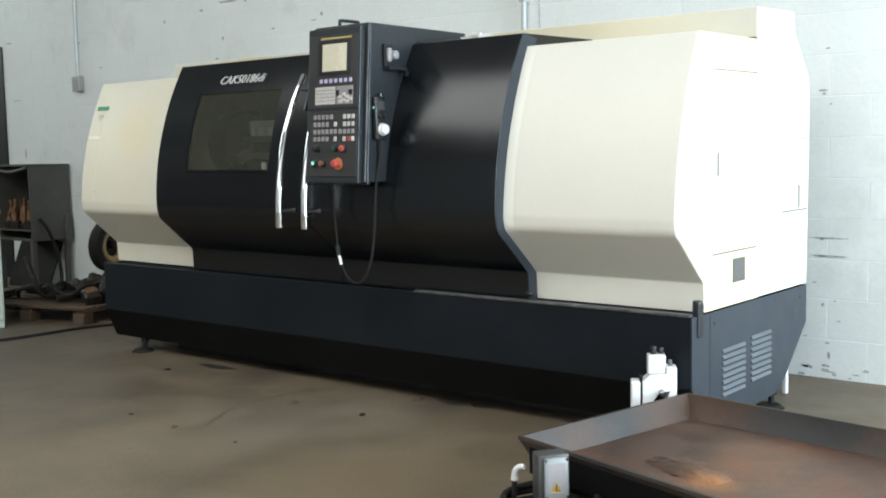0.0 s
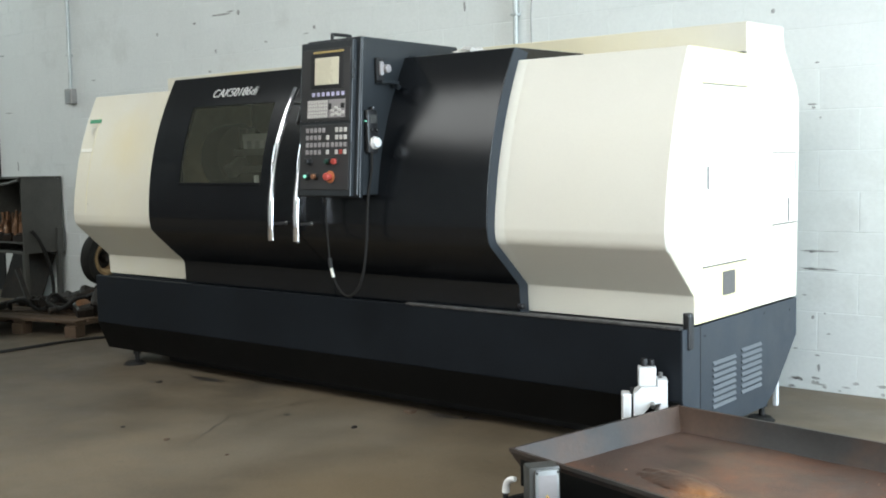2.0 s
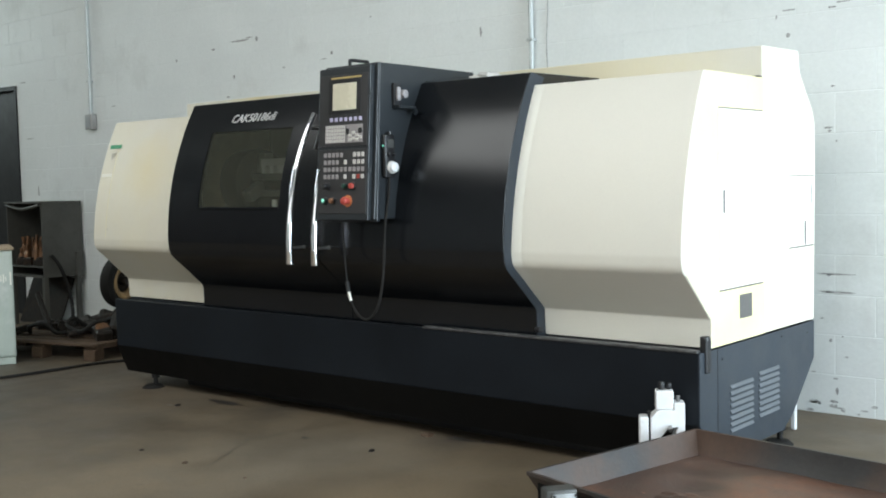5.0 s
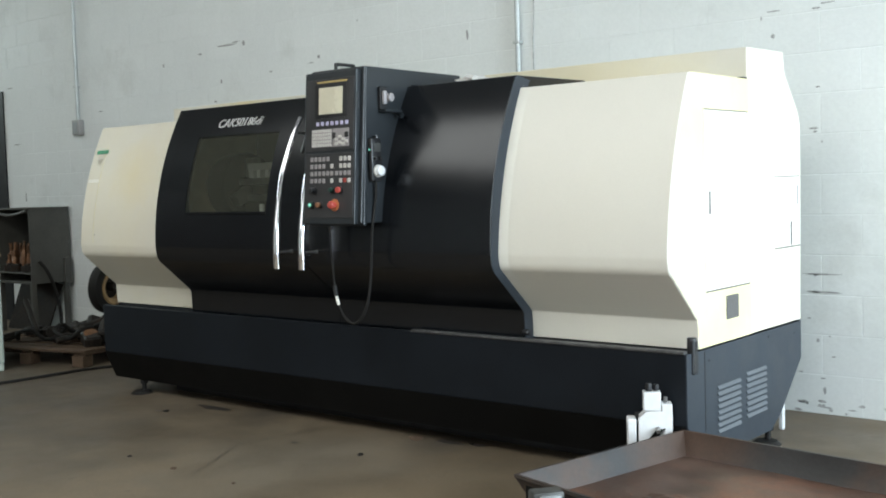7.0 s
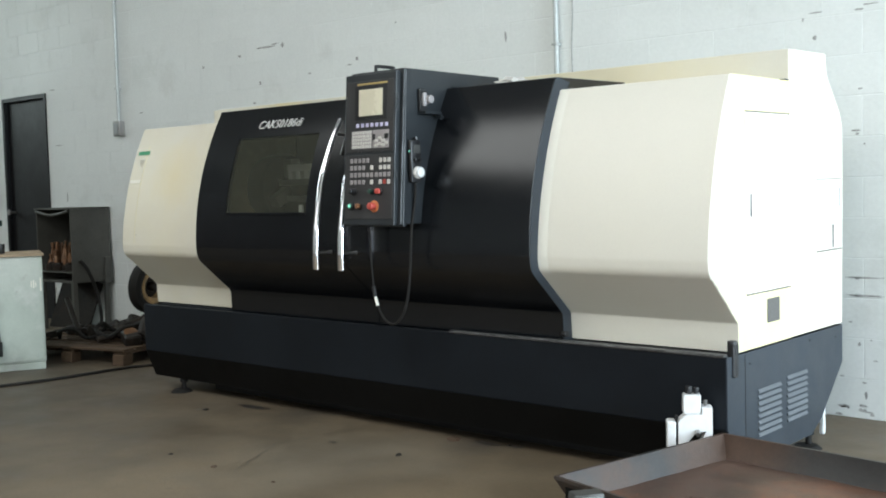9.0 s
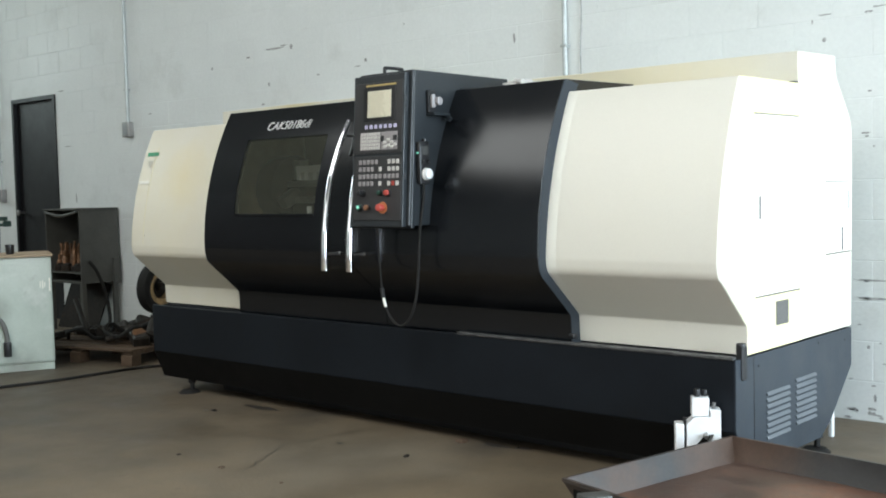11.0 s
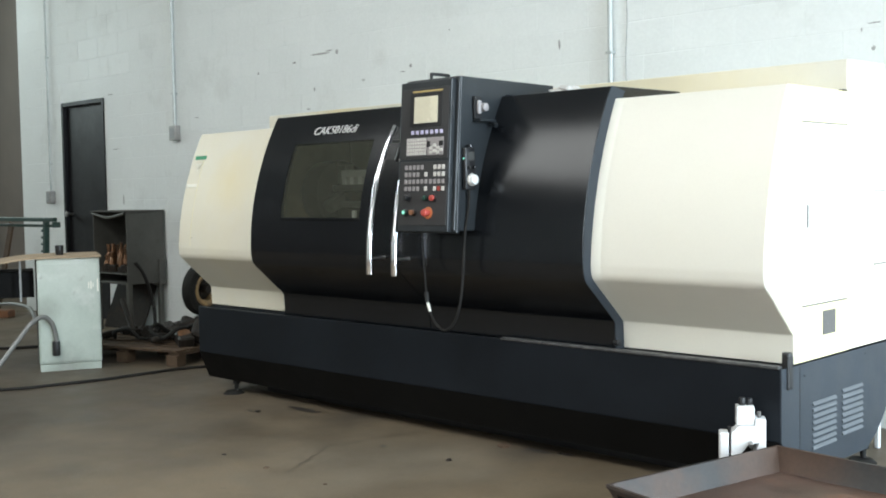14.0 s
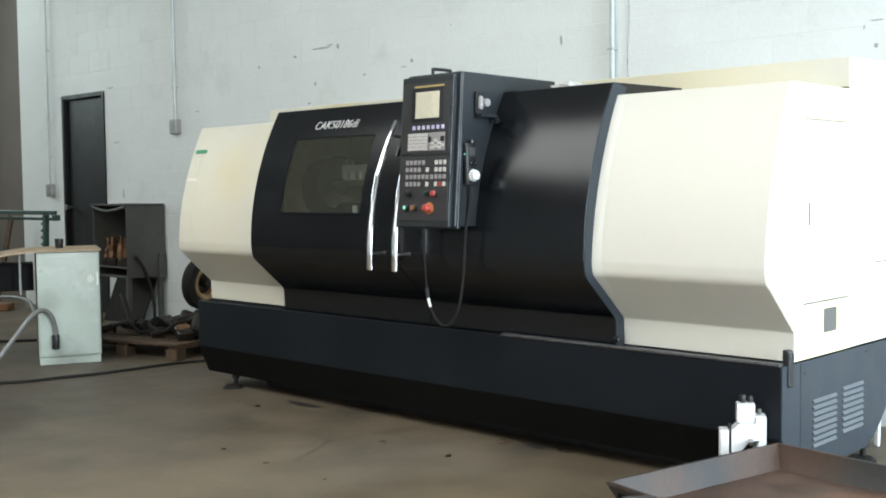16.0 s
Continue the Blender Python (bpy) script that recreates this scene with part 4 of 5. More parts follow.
for i in range(n1):
    for j in range(n2):
        bm.faces.new((vs[i][j], vs[i + 1][j], vs[i + 1][j + 1], vs[i][j + 1]))
mound = part("swarf_heap", moved(bm, pose(-1.62, 3.19, FZ + 0.003, 0, 0, -16)), RUSTPAN, smooth=80)
tagged(mound, "low heap of fine rusty swarf in the tray", "swarf", kind="stuff")

# ---- white steady rest ----
rest = thing("steady_rest", "white enamelled steady rest standing beside the lathe base", "steady rest", (-2.0, 3.66, 0))
RM = pose(-2.098, 3.795, 0, 0, 0, 33) @ Matrix.Diagonal((0.88, 0.80, 0.945, 1))
frame_m = part("frame", moved(box((-0.085, -0.045, 0.0), (-0.045, 0.045, 0.325), 0.005), RM), WHITE, rest)
bm = bmesh.new()
outline = [(-0.035, 0.0), (-0.035, 0.325), (0.0, 0.355), (0.068, 0.355), (0.068, 0.385), (0.115, 0.385), (0.115, 0.225), (0.095, 0.215), (0.095, 0.0), (0.055, 0.0), (0.055, 0.215), (0.085, 0.285), (0.04, 0.275), (0.005, 0.235), (0.0, 0.0)]
fa = [bm.verts.new((x, -0.045, z)) for x, z in outline]
fb = [bm.verts.new((x, 0.045, z)) for x, z in outline]
bm.faces.new(fa)
bm.faces.new(fb[::-1])
for i in range(len(outline)):
    bm.faces.new((fa[i], fb[i], fb[(i + 1) % len(outline)], fa[(i + 1) % len(outline)]))
bmesh.ops.recalc_face_normals(bm, faces=bm.faces[:])
bmesh.ops.bevel(bm, geom=[e for e in bm.edges if e.calc_face_angle(0.0) > 0.6], offset=0.003, segments=1, affect="EDGES", profile=0.5)
part("yoke", moved(bm, RM), WHITE, rest)
part("head_block", moved(box((-0.012, -0.04, 0.356), (0.066, 0.04, 0.435), 0.004), RM), WHITE, rest)
bm = cyl((0.015, 0, 0.436), (0.015, 0, 0.468), 0.015, 12, bevel=0.003)
join(bm, cyl((0.048, 0.01, 0.436), (0.048, 0.01, 0.462), 0.013, 12, bevel=0.003))
part("cap_screws", moved(bm, RM), BLACK, rest, "black cap screws")
part("clamp_rod", moved(cyl((-0.04, 0, 0.0), (-0.04, 0, 0.345), 0.008, 10), RM), BLACK, rest, "black clamp rod")
part("side_screw", moved(cyl((0.088, 0, 0.386), (0.088, 0, 0.41), 0.009, 10), RM), GRILLE, rest)
part("adjuster", moved(cyl((0.05, -0.046, 0.285), (0.05, -0.07, 0.275), 0.010, 12), RM), STEEL, rest)

# ---- coolant pump with terminal box and coiled lead ----
pump = thing("coolant_pump", "dark coolant pump with a grey terminal box before the tray", "pump", (-1.87, 2.75, 0))
part("motor", cyl((-1.87, 2.79, 0.0), (-1.87, 2.79, 0.146), 0.07, 28, bevel=0.01), JUNK, pump)
tb = part("terminal_box", moved(box((-0.062, -0.035, -0.075), (0.055, 0.04, 0.075), 0.008, seg=2), pose(-1.872, 2.765, 0.222, 0, 0, 52) @ Matrix.Diagonal((0.86, 0.86, 1, 1))), EBOX, pump)
part("lid", moved(box((-0.040, -0.043, -0.066), (0.050, -0.036, 0.066), 0.008, seg=2), pose(-1.872, 2.765, 0.222, 0, 0, 52) @ Matrix.Diagonal((0.86, 0.86, 1, 1))), EBOXLID, tb, "pale grey screwed lid")
bm = bmesh.new()
t3 = [bm.verts.new(p) for p in ((-0.017, -0.0460, -0.042), (0.021, -0.0460, -0.042), (0.002, -0.0460, -0.008))]
bm.faces.new(t3)
bmesh.ops.solidify(bm, geom=bm.faces[:], thickness=0.001)
part("warning_triangle", moved(bm, pose(-1.872, 2.765, 0.222, 0, 0, 52) @ Matrix.Diagonal((0.86, 0.86, 1, 1))), TAGYELLOW, tb, "yellow warning triangle")
for u_, v_ in ((-0.034, -0.058), (0.044, -0.058), (-0.034, 0.058), (0.044, 0.058)):
    part("lid_screw", moved(cyl((u_, -0.043, v_), (u_, -0.0455, v_), 0.004, 10), pose(-1.872, 2.765, 0.222, 0, 0, 52) @ Matrix.Diagonal((0.86, 0.86, 1, 1))), BLACK, tb)
part("inset_plate", moved(box((-0.029, -0.0445, -0.050), (0.039, -0.0432, 0.050), 0.0006), pose(-1.872, 2.765, 0.222, 0, 0, 52) @ Matrix.Diagonal((0.86, 0.86, 1, 1))), KEYDIM, tb)
part("bolt_mark", moved(box((0.0005, -0.0485, -0.037), (0.0035, -0.0472, -0.018)), pose(-1.872, 2.765, 0.222, 0, 0, 52) @ Matrix.Diagonal((0.86, 0.86, 1, 1))), BLACK, tb)
bm = tube([(-2.005, 2.75, 0.06), (-2.005, 2.75, 0.17), (-2.003, 2.75, 0.192)], 0.009, 10)
part("pipe", bm, BLACK, pump)
bm = tube([(-2.003, 2.75, 0.188), (-2.000, 2.75, 0.215), (-1.985, 2.75, 0.232), (-1.965, 2.75, 0.236)], lambda t: 0.0125 - 0.004 * t, 12)
part("elbow", bm, WHITE, pump, "white plastic elbow")
coil = thing("cable_coil", "black rubber cable coiled round the pump on the floor", "cable", (-1.88, 2.78, 0))
rnd = random.Random(3)
for k in range(7):
    r, z = 0.135 + 0.02 * rnd.random(), 0.012 + 0.022 * k
    pts = [(-1.885 + (r + 0.008 * rnd.random()) * math.cos(a), 2.775 + (r + 0.008 * rnd.random()) * math.sin(a), z + 0.006 * rnd.random()) for a in [2 * math.pi * i / 14 + k for i in range(15)]]
    part("turn", tube(pts, 0.0105, 8, 3), RUBBER, coil)

# ---- left: mint cabinet, bench board, stove-like cabinet, pallet ----
d = Vector((0.42, 0.9075, 0))
CA = math.degrees(math.atan2(d.y, d.x))
CM = pose(-7.577, 3.559, 0, 0, 0, CA)
mint = thing("metal_cabinet", "worn pale mint sheet metal cabinet standing on the floor", "cabinet", (-7.577, 3.559, 0), CA)
part("body", moved(box((0.0, 0.0, 0.055), (0.437, 0.52, 0.826), 0.008, seg=2), CM), MINT, mint)
part("plinth", moved(box((0.005, 0.004, 0.0), (0.432, 0.51, 0.053), 0.003), CM), MINT, mint)
part("front_panel", moved(box((0.012, -0.004, 0.07), (0.425, 0.0, 0.79), 0.002), CM), MINT, mint)
part("side_panel", moved(box((-0.006, 0.02, 0.06), (-0.001, 0.50, 0.81), 0.002), CM), CABGREY, mint, "dark side sheet")
for x, w, a, b in ((0.352, 0.008, 0.602, 0.648), (0.368, 0.009, 0.596, 0.655), (0.384, 0.007, 0.606, 0.640), (0.414, 0.011, 0.575, 0.670)):
    part("sticker", moved(box((x, -0.0065, a), (x + w, -0.0045, b)), CM), PALETAG, mint, "torn pale label")

bench = thing("work_bench", "sagging plywood bench board with a black drawer beside the cabinet", "bench", (-8.0, 3.4, 0))
bm = bmesh.new()
ring = [[bm.verts.new((x, y, 0.8285 + h - 0.22 * max(0.0, -x) ** 1.5)) for y, h in ((-0.015, 0), (0.55, 0), (0.55, 0.016), (-0.015, 0.016))] for x in [-0.5 + 0.05 * k for k in range(20)]]
for a, b in zip(ring, ring[1:]):
    for k in range(4):
        bm.faces.new((a[k], a[(k + 1) % 4], b[(k + 1) % 4], b[k]))
bm.faces.new(ring[0])
bm.faces.new(ring[-1][::-1])
part("top", moved(bm, CM), PLY, bench, "thin sagging plywood board")
part("drawer", moved(box((-0.55, 0.16, 0.54), (-0.02, 0.50, 0.735), 0.003), CM), NEAR_BLACK, bench, "black drawer box under the board")
part("drawer_bracket", moved(box((-0.30, 0.20, 0.7355), (-0.27, 0.40, 0.79), 0.002), CM), BLACK, bench)
part("leg", moved(box((-0.52, 0.30, 0.0), (-0.49, 0.33, 0.5395), 0.003), CM), RUBBER, bench)
part("strap", moved(box((-0.12, 0.030, 0.52), (-0.105, 0.042, 0.815), 0.002), CM), EBOXLID, bench, "pale hanging strap")
cup = part("cup", cyl((-7.70, 3.80, 0.8445), (-7.70, 3.80, 0.917), 0.028, 20, 0.033, bevel=0.003), BLACK)
tagged(cup, "small black cup on the plywood board", "cup")

hose = thing("flexible_hose", "grey flexible conduit arching over the floor to the cabinet", "hose", (-7.6, 3.5, 0))
hp = [(-7.5, 3.651, 0.16), (-7.5, 3.651, 0.253), (-7.5, 3.624, 0.359), (-7.5, 3.562, 0.412), (-7.5, 3.476, 0.380), (-7.5, 3.368, 0.263), (-7.5, 3.24, 0.118), (-7.5, 3.15, 0.04), (-7.52, 2.9, 0.022)]
part("conduit_hose", tube(hp, 0.017, 12, 8), HOSE, hose)
part("end_sleeve", cyl((-7.5, 3.651, 0.12), (-7.5, 3.651, 0.225), 0.027, 16, bevel=0.004), BLACK, hose, "black end sleeve")

# open-fronted grey cabinet on legs
stove = thing("parts_cabinet", "drab grey open-fronted steel cabinet on legs holding parts", "cabinet", (-9.36, 5.33, 0))
ax0, ax1, ay0, ay1 = -9.665, -9.045, 5.13, 5.53
z0, z1 = 0.455, 1.13
part("side_panel", box((ax1 - 0.012, ay0, z0), (ax1, ay1, z1), 0.003), CABGREY, stove)
part("side_panel", box((ax0, ay0, z0), (ax0 + 0.012, ay1, z1), 0.003), CABGREY, stove)
part("top_panel", box((ax0 - 0.012, ay0 - 0.02, z1 + 0.001), (ax1 + 0.01, ay1, z1 + 0.016), 0.003), CABGREY, stove)
part("back_panel", box((ax0 + 0.013, ay1 - 0.012, z0), (ax1 - 0.013, ay1, z1), 0.002), CABGREY, stove)
part("shelf", box((ax0 + 0.013, ay0 + 0.002, 0.545), (ax1 - 0.013, ay1 - 0.013, 0.56), 0.002), CABGREY, stove)
part("bottom_panel", box((ax0 + 0.013, ay0 + 0.002, z0), (ax1 - 0.013, ay1 - 0.013, z0 + 0.02), 0.002), CABGREY, stove)
part("drooping_lip", tube([(ax0 + 0.02, ay0 - 0.008, z1 - 0.012), (ax0 + 0.3, ay0 - 0.01, z1 - 0.05), (ax1 - 0.02, ay0 - 0.008, z1 - 0.012)], 0.014, 8), CABGREY, stove)
for x, y in ((ax0 + 0.03, ay0 + 0.03), (ax1 - 0.03, ay0 + 0.03), (ax0 + 0.03, ay1 - 0.04), (ax1 - 0.03, ay1 - 0.04)):
    part("leg", box((x - 0.022, y - 0.022, 0), (x + 0.022, y + 0.022, z0 - 0.001), 0.003), CABGREY, stove)
part("side_bracket", box((ax1 + 0.001, ay1 - 0.08, 0.44), (ax1 + 0.03, ay1 - 0.01, 0.68), 0.004), CABGREY, stove)
rnd = random.Random(11)
bm = bmesh.new()
for k in range(34):
    x, y = ax0 + 0.05 + 0.50 * rnd.random(), rnd.uniform(ay0 + 0.07, ay0 + 0.22)
    r, tall = rnd.uniform(0.018, 0.032), rnd.uniform(0.12, 0.30)
    lean = Vector((rnd.uniform(-0.08, 0.08), rnd.uniform(-0.05, 0.05), 1)) * tall
    p = Vector((x, y, 0.561))
    join(bm, cyl(p, p + lean * 0.55, r, 12, r * 0.95, bevel=0.003))
    join(bm, cyl(p + lean * 0.55, p + lean * 0.72, r, 12, r * 0.5))
    join(bm, cyl(p + lean * 0.72, p + lean, r * 0.5, 12, r * 0.45, bevel=0.002))
    join(bm, cyl(p + lean * 0.96, p + lean, r * 0.62, 12, bevel=0.002))
tagged(part("castings", bm, BRASS), "rusty brown turned castings standing in the cabinet", "castings", kind="stuff")
bm = bmesh.new()
for k in range(16):
    x, y = rnd.uniform(ax0 + 0.07, ax1 - 0.07), rnd.uniform(ay0 + 0.05, ay0 + 0.16)
    s = rnd.uniform(0.02, 0.05)
    join(bm, box((-s, -s, 0), (s, s, s * 1.6), s * 0.2), pose(x, y, 0.56, 0, 0, rnd.uniform(0, 90)))
tagged(part("iron_scraps", bm, JUNK), "greasy dark iron scraps in the cabinet", "scrap", kind="stuff")
leadc = thing("hanging_cable", "black cable hanging from the grey cabinet to the floor", "cable", (-9.0, 5.3, 0))
part("lead", tube([(ax1 + 0.02, 5.20, 0.66), (ax1 + 0.05, 5.26, 0.56), (ax1 + 0.07, 5.32, 0.38), (ax1 + 0.10, 5.34, 0.18), (ax1 + 0.16, 5.30, 0.02)], 0.016, 8), RUBBER, leadc)

# dark leaning sheet behind the legs
sheet = part("leaning_sheet", moved(box((-0.02, -0.01, 0), (0.5, 0.01, 0.55), 0.004), pose(-9.75, 5.28, 0.0, -14, 12, 10)), JUNK)
tagged(sheet, "dark steel sheet leaning against the wall under the cabinet", "steel sheet")

# pallet with junk
PM = pose(-7.08, 4.30, 0, 0, 0, 14)
pallet = thing("pallet", "broken pine pallet on the floor beside the lathe", "pallet", (-7.6, 4.6, 0))
part("lead_board", moved(box((-1.15, 0.0, 0.1045), (0.11, 0.11, 0.124), 0.003), PM), WOOD, pallet)
for k in range(6):
    y = 0.135 + k * 0.14
    part("deck_board", moved(box((-1.15 + 0.02 * (k % 2), y, 0.1045), (0.11 - 0.015 * (k % 3), y + 0.105, 0.123), 0.003), PM @ pose(0, 0, 0, 0, 0, (k % 3 - 1) * 0.5)), WOOD, pallet)
for x in (-1.15, -0.52, 0.0):
    part("bearer", moved(box((x, 0.02, 0.082), (x + 0.11, 0.95, 0.104), 0.003), PM), WOOD, pallet)
    for y in (0.0, 0.43, 0.85):
        part("block", moved(box((x, y, 0.0), (x + 0.11, y + 0.10, 0.0815), 0.004), PM), WOOD, pallet)
rnd = random.Random(23)
scrap = thing("scrap_heap", "heap of greasy dark machine parts and hoses on the pallet", "scrap", (-7.5, 4.7, 0.123), kind="stuff")
bm = bmesh.new()
for k in range(30):
    x, y = rnd.uniform(-1.0, 0.02), rnd.uniform(0.12, 0.85)
    s = rnd.uniform(0.03, 0.09)
    if k % 2:
        b = box((-s, -s * 0.7, 0), (s, s * 0.7, s), s * 0.15)
    else:
        b = cyl((0, 0, 0), (s * 1.5, s * 0.6, s * 0.7), s * 0.45, 12, bevel=0.004)
    join(bm, b, PM @ pose(x, y, 0.125 + 0.05 * rnd.random(), rnd.uniform(-15, 15), rnd.uniform(-15, 15), rnd.uniform(0, 180)))
part("lumps", bm, JUNK, scrap)
for k in range(2):
    a = rnd.uniform(0, 6)
    cx, cy = rnd.uniform(-0.8, -0.1), rnd.uniform(0.2, 0.7)
    pts = [PM @ Vector((cx + 0.2 * math.cos(a + t) * (1 + 0.3 * math.sin(2 * t)), cy + 0.13 * math.sin(a + t), 0.15 + 0.06 * k * 0.5 + 0.09 * math.sin(t * 1.3 + k) ** 2)) for t in [i * 0.7 for i in range(9)]]
    part("hose_loop", tube(pts, 0.016, 8, 4), RUBBER, scrap)
bm = bmesh.new()
for k in range(16):
    x, y, s_ = rnd.uniform(-0.55, 0.0), rnd.uniform(0.35, 0.85), rnd.uniform(0.05, 0.10)
    join(bm, box((-s_ * 1.4, -s_ * 0.6, 0), (s_ * 1.4, s_ * 0.6, s_), s_ * 0.2), PM @ pose(x, y, 0.13 + 0.16 * rnd.random() * (x + 0.6), rnd.uniform(-30, 30), rnd.uniform(-30, 30), rnd.uniform(0, 180)))
part("lumps", bm, JUNK, scrap)
part("brass_flange", cyl(PM @ Vector((-0.06, 0.25, 0.16)), PM @ Vector((-0.02, 0.23, 0.22)), 0.055, 20, bevel=0.006), BRASS, scrap, "rusty orange flange")
part("arm", moved(box((-0.3, -0.03, 0), (0.3, 0.03, 0.06), 0.01), PM @ pose(-0.18, 0.55, 0.24, 0, -18, 20)), JUNK, scrap)
part("arm", moved(box((-0.2, -0.02, 0), (0.2, 0.02, 0.04), 0.008), PM @ pose(-0.75, 0.35, 0.30, 0, 35, -30)), JUNK, scrap)

# wheel leaning behind the lathe
wheel = thing("wheel", "old wheel with black tyre and ochre rim leaning by the wall", "wheel", (-7.75, 5.15, 0.0))
WM = pose(-7.90, 5.20, 0.475, 0, 4, 12) @ Matrix.Rotation(math.pi / 2, 4, "Y") @ Matrix.Scale(0.90, 4)
bm = bmesh.new()
ring = [(0.25 * 1.0, -0.05), (0.26, 0.0), (0.25, 0.05), (0.20, 0.06), (0.165, 0.045), (0.165, -0.045), (0.20, -0.06)]
n = 40
vr = [[bm.verts.new((r * math.cos(2 * math.pi * i / n), r * math.sin(2 * math.pi * i / n), h)) for r, h in ring] for i in range(n)]
for i in range(n):
    for k in range(len(ring)):
        bm.faces.new((vr[i][k], vr[(i + 1) % n][k], vr[(i + 1) % n][(k + 1) % len(ring)], vr[i][(k + 1) % len(ring)]))
part("tyre", moved(bm, WM), RUBBER, wheel)
ring = [(0.166, -0.04), (0.166, 0.045), (0.150, 0.052), (0.112, 0.030), (0.108, -0.04)]
bm = bmesh.new()
vr = [[bm.verts.new((r * math.cos(2 * math.pi * i / n), r * math.sin(2 * math.pi * i / n), h)) for r, h in ring] for i in range(n)]
for i in range(n):
    for k in range(len(ring)):
        bm.faces.new((vr[i][k], vr[(i + 1) % n][k], vr[(i + 1) % n][(k + 1) % len(ring)], vr[i][(k + 1) % len(ring)]))
part("rim", moved(bm, WM), OCHRE, wheel, "worn ochre steel rim")
part("dish", moved(cyl((0, 0, -0.045), (0, 0, -0.02), 0.109, 32, bevel=0.004), WM), JUNK, wheel)
part("hub", moved(cyl((0, 0, -0.02), (0, 0, 0.06), 0.045, 20, bevel=0.006), WM), JUNK, wheel)
part("prop", box((-7.95, 5.12, 0.0), (-7.85, 5.30, 0.245), 0.01), JUNK, wheel)

# dark green rack at the far side
rack = thing("steel_rack", "dark green steel rack with a stepped upright", "rack", (-9.4, 4.3, 0))
part("rail", box((-10.9, 4.28, 1.07), (-8.76, 4.32, 1.105), 0.004), RACKGREEN, rack)
part("rail", box((-10.9, 4.325, 1.02), (-8.80, 4.345, 1.045), 0.004), RACKGREEN, rack)
part("cross_bar", box((-8.79, 4.285, 1.02), (-8.76, 4.35, 1.068), 0.004), RACKGREEN, rack)
part("upright", moved(box((-0.022, -0.022, 0), (0.022, 0.022, 1.07), 0.004), pose(-9.06, 4.33, 0, 0, 4, 0)), RACKGREEN, rack)
part("upright", box((-10.8, 4.30, 0), (-10.76, 4.34, 1.068), 0.004), RACKGREEN, rack)
for k in range(6):
    part("peg", box((-9.12 + k * 0.004, 4.335, 0.68 + k * 0.06), (-9.06 + k * 0.004, 4.375, 0.70 + k * 0.06), 0.002), RACKGREEN, rack)

# things in the dim corner by the wall
low_box = part("low_box", moved(box((-0.12, -0.07, 0), (0.12, 0.07, 0.08), 0.01), pose(-11.5, 5.02, 0.0, 0, 0, 30)), AMBER)
tagged(low_box, "dull red-brown box on the floor by the wall", "box")

plank = part("leaning_plank", moved(box((-0.05, -0.012, 0), (0.05, 0.012, 1.05), 0.003), pose(-12.25, 5.30, 0.0, -4, 16, 0)), WOOD)
tagged(plank, "brown weathered plank leaning in the dim corner", "plank")
pipe_ = part("pale_hose", tube([(-12.6, 5.2, 0.02), (-11.9, 5.25, 0.10), (-11.3, 5.22, 0.10), (-10.9, 5.1, 0.025), (-10.5, 4.9, 0.02)], 0.02, 10), HOSE)
tagged(pipe_, "pale flexible hose lying on the floor by the wall", "hose")

# cables on the floor
fl = thing("floor_cable", "black power cable lying on the floor to the lathe", "cable", (-7.0, 3.8, 0))
part("lead", tube([(-6.4, 4.75, 0.010), (-6.70, 4.55, 0.010), (-6.84, 4.30, 0.010), (-6.86, 3.95, 0.010), (-6.87, 3.70, 0.010), (-6.93, 3.40, 0.010), (-7.02, 3.08, 0.010), (-7.4, 2.6, 0.010), (-7.8, 1.9, 0.010)], 0.010, 8), RUBBER, fl)
fl = thing("floor_cable", "black cable lying on the floor behind the cabinet", "cable", (-8.5, 4.5, 0))
part("lead", tube([(-7.9, 4.75, 0.010), (-8.3, 4.72, 0.010), (-8.6, 4.6, 0.010), (-8.75, 4.3, 0.010), (-9.0, 3.9, 0.010), (-9.3, 3.3, 0.010)], 0.013, 8), RUBBER, fl)

# bits and oil stains on the floor
st = thing("floor_stains", "dark oil stains on the concrete floor", "stains", (-4, 3.7, 0), kind="stuff")
bm = bmesh.new()
rnd = random.Random(9)
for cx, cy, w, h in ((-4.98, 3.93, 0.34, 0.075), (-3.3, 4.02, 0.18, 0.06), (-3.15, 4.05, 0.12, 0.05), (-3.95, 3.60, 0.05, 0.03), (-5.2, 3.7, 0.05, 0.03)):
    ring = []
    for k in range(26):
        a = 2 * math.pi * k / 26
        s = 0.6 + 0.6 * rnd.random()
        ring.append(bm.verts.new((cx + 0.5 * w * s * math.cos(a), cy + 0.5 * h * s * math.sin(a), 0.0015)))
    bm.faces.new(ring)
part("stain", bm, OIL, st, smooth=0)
rnd = random.Random(31)
bm = bmesh.new()
for (ax_, ay_), (bx_, by_) in (((-4.15, 3.40), (-4.03, 4.10)), ((-3.9, 2.95), (-4.15, 3.40)), ((-5.3, 2.9), (-4.7, 3.2))):
    line = [Vector((ax_ + (bx_ - ax_) * k / 14 + rnd.uniform(-0.012, 0.012), ay_ + (by_ - ay_) * k / 14, 0.0012)) for k in range(15)]
    for p, q in zip(line, line[1:]):
        w = rnd.uniform(0.0012, 0.0035)
        bm.faces.new([bm.verts.new(v) for v in (p + Vector((-w, 0, 0)), p + Vector((w, 0, 0)), q + Vector((w, 0, 0)), q + Vector((-w, 0, 0)))])
part("crack", bm, OIL, st, smooth=0)
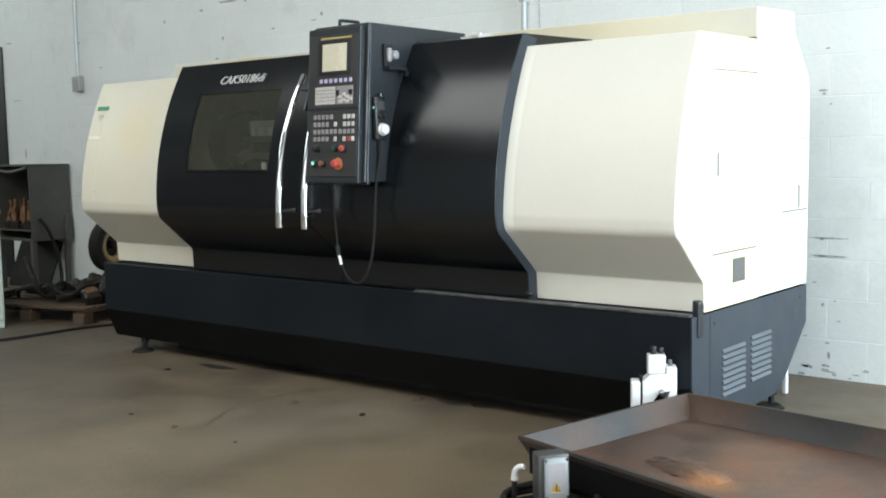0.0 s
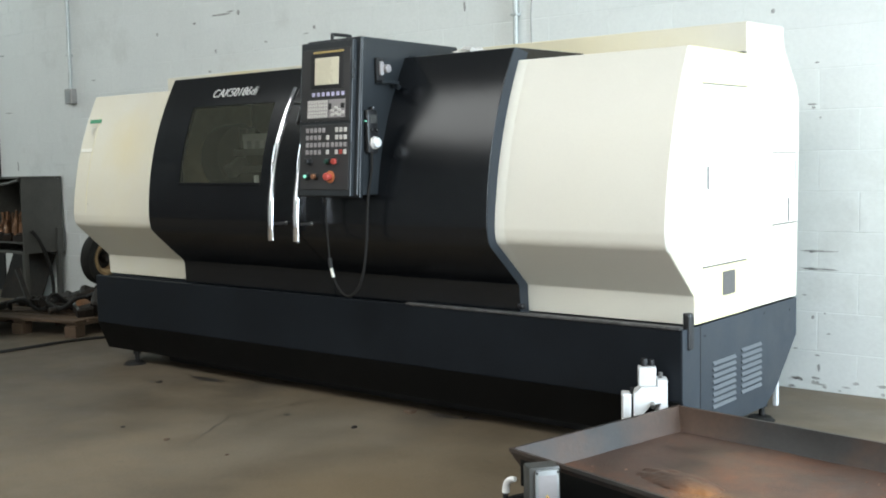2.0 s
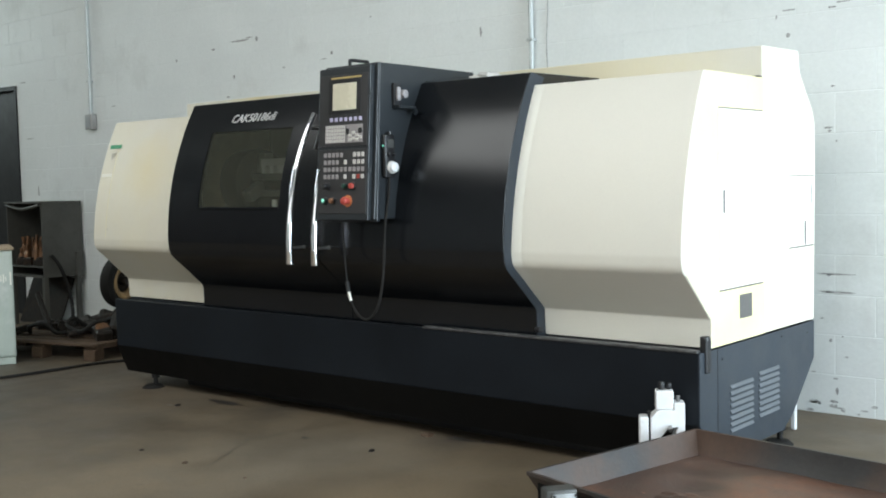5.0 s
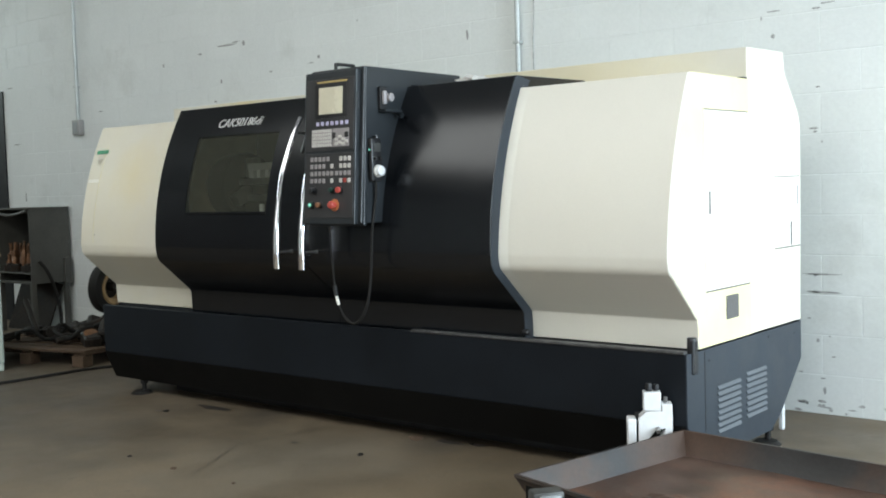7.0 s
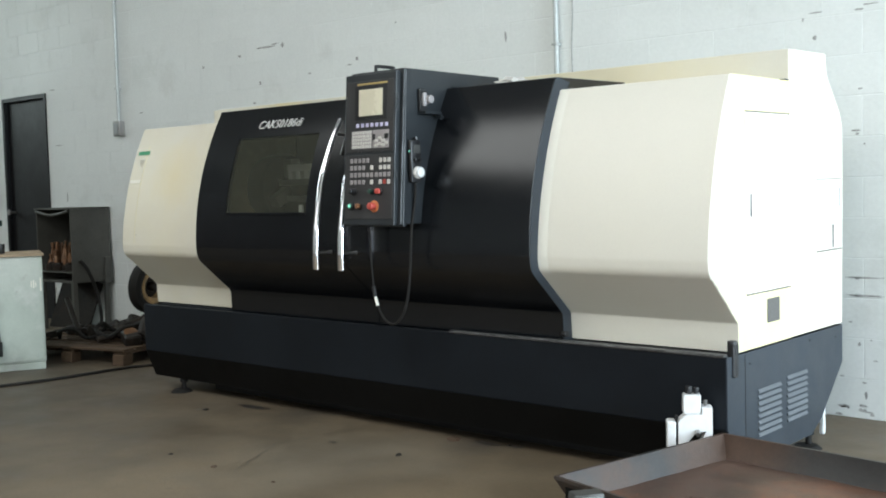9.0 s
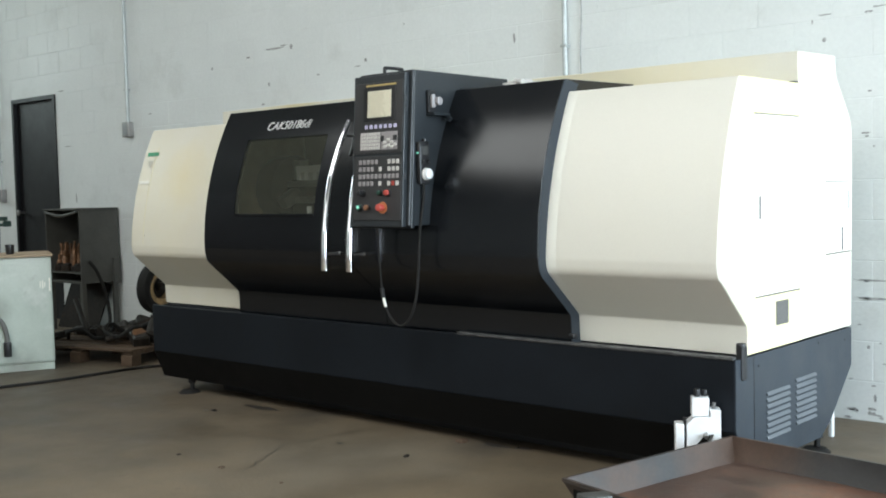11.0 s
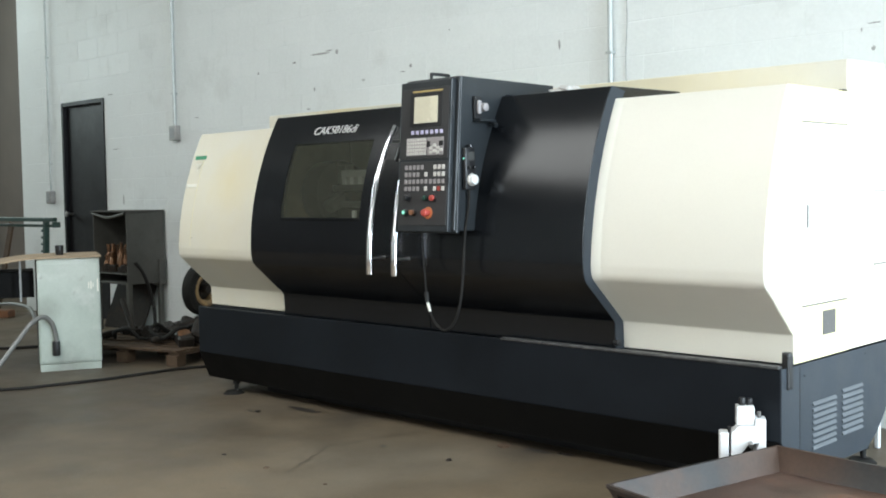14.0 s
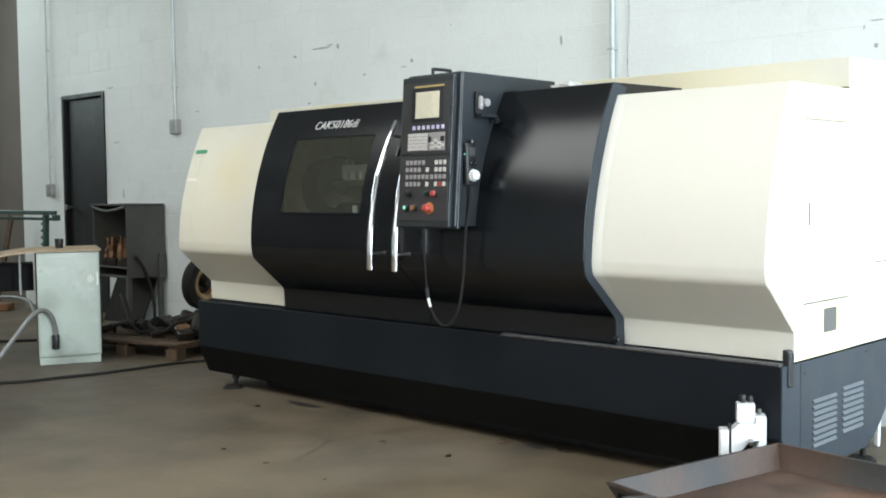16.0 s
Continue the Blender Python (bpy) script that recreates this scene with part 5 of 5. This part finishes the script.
for k, (x, y, s, m) in enumerate(((-3.48, 3.98, 0.03, WOOD), (-3.62, 2.95, 0.010, WOOD), (-3.50, 3.60, 0.016, JUNK), (-5.15, 3.72, 0.018, JUNK), (-4.42, 2.98, 0.012, JUNK), (-4.05, 2.95, 0.014, WOOD))):
    bm = bmesh.new()
    bmesh.ops.create_icosphere(bm, subdivisions=2, radius=s)
    for v in bm.verts:
        v.co *= 1 + 0.6 * noise.noise(v.co * 40 + Vector((k, 0, 0)))
        v.co.z = max(0, v.co.z * 0.45 + s * 0.15)
    ob = part("debris", moved(bm, pose(x, y, 0.0)), m, smooth=0)
    tagged(ob, "small crumb of debris on the concrete", "debris", "floor debris")

# ---- blocks of the painted wall ----
COURSE, MODULE = 0.2075, 0.41


def block_mesh(w, h):
    bm = bmesh.new()
    g, c, dp = 0.001, 0.0025, 0.0022
    o = [bm.verts.new((x, 0, z)) for x, z in ((g, g), (w - g, g), (w - g, h - g), (g, h - g))]
    f = [bm.verts.new((x, -dp, z)) for x, z in ((g + c, g + c), (w - g - c, g + c), (w - g - c, h - g - c), (g + c, h - g - c))]
    bm.faces.new(f)
    for i in range(4):
        bm.faces.new((o[i], o[(i + 1) % 4], f[(i + 1) % 4], f[i]))
    bm.normal_update()
    for q in bm.faces:
        if q.normal.y > 0:
            q.normal_flip()
    me = bpy.data.meshes.new("block")
    bm.to_mesh(me)
    bm.free()
    me.materials.append(WALLPAINT)
    return me


whole = block_mesh(MODULE, COURSE)
rest_bm = bmesh.new()
count = 0
for row in range(int(TOP / COURSE)):
    shift = -2.04 + (0.0 if row % 2 else MODULE / 2)
    k0, k1 = math.ceil((WALL_END - shift) / MODULE), math.floor((EAST - shift) / MODULE)
    for k in range(k0, k1):
        x, z = shift + k * MODULE, row * COURSE
        if x + MODULE > DOOR_X0 - 0.02 and x < DOOR_X1 + 0.02 and z < DOOR_TOP:
            continue
        if -7.6 < x < -0.6 and z < 3.1 and count < 300 and not (-5.8 < x < -2.4 and z < 1.2):
            b = new("block", whole)
            b.location = (x, WALL_Y + 0.0023, z)
            b.parent = wall_north
            count += 1
        else:
            rest_bm.from_mesh(whole)
            vs = rest_bm.verts
            vs.ensure_lookup_table()
            for v in vs[-8:]:
                v.co += Vector((x, WALL_Y + 0.0023, z))
me = bpy.data.meshes.new("blocks")
rest_bm.to_mesh(me)
rest_bm.free()
me.materials.append(WALLPAINT) if not me.materials else None
far = new("blocks", me)
far.parent = wall_north
tagged(far, kind="stuff")
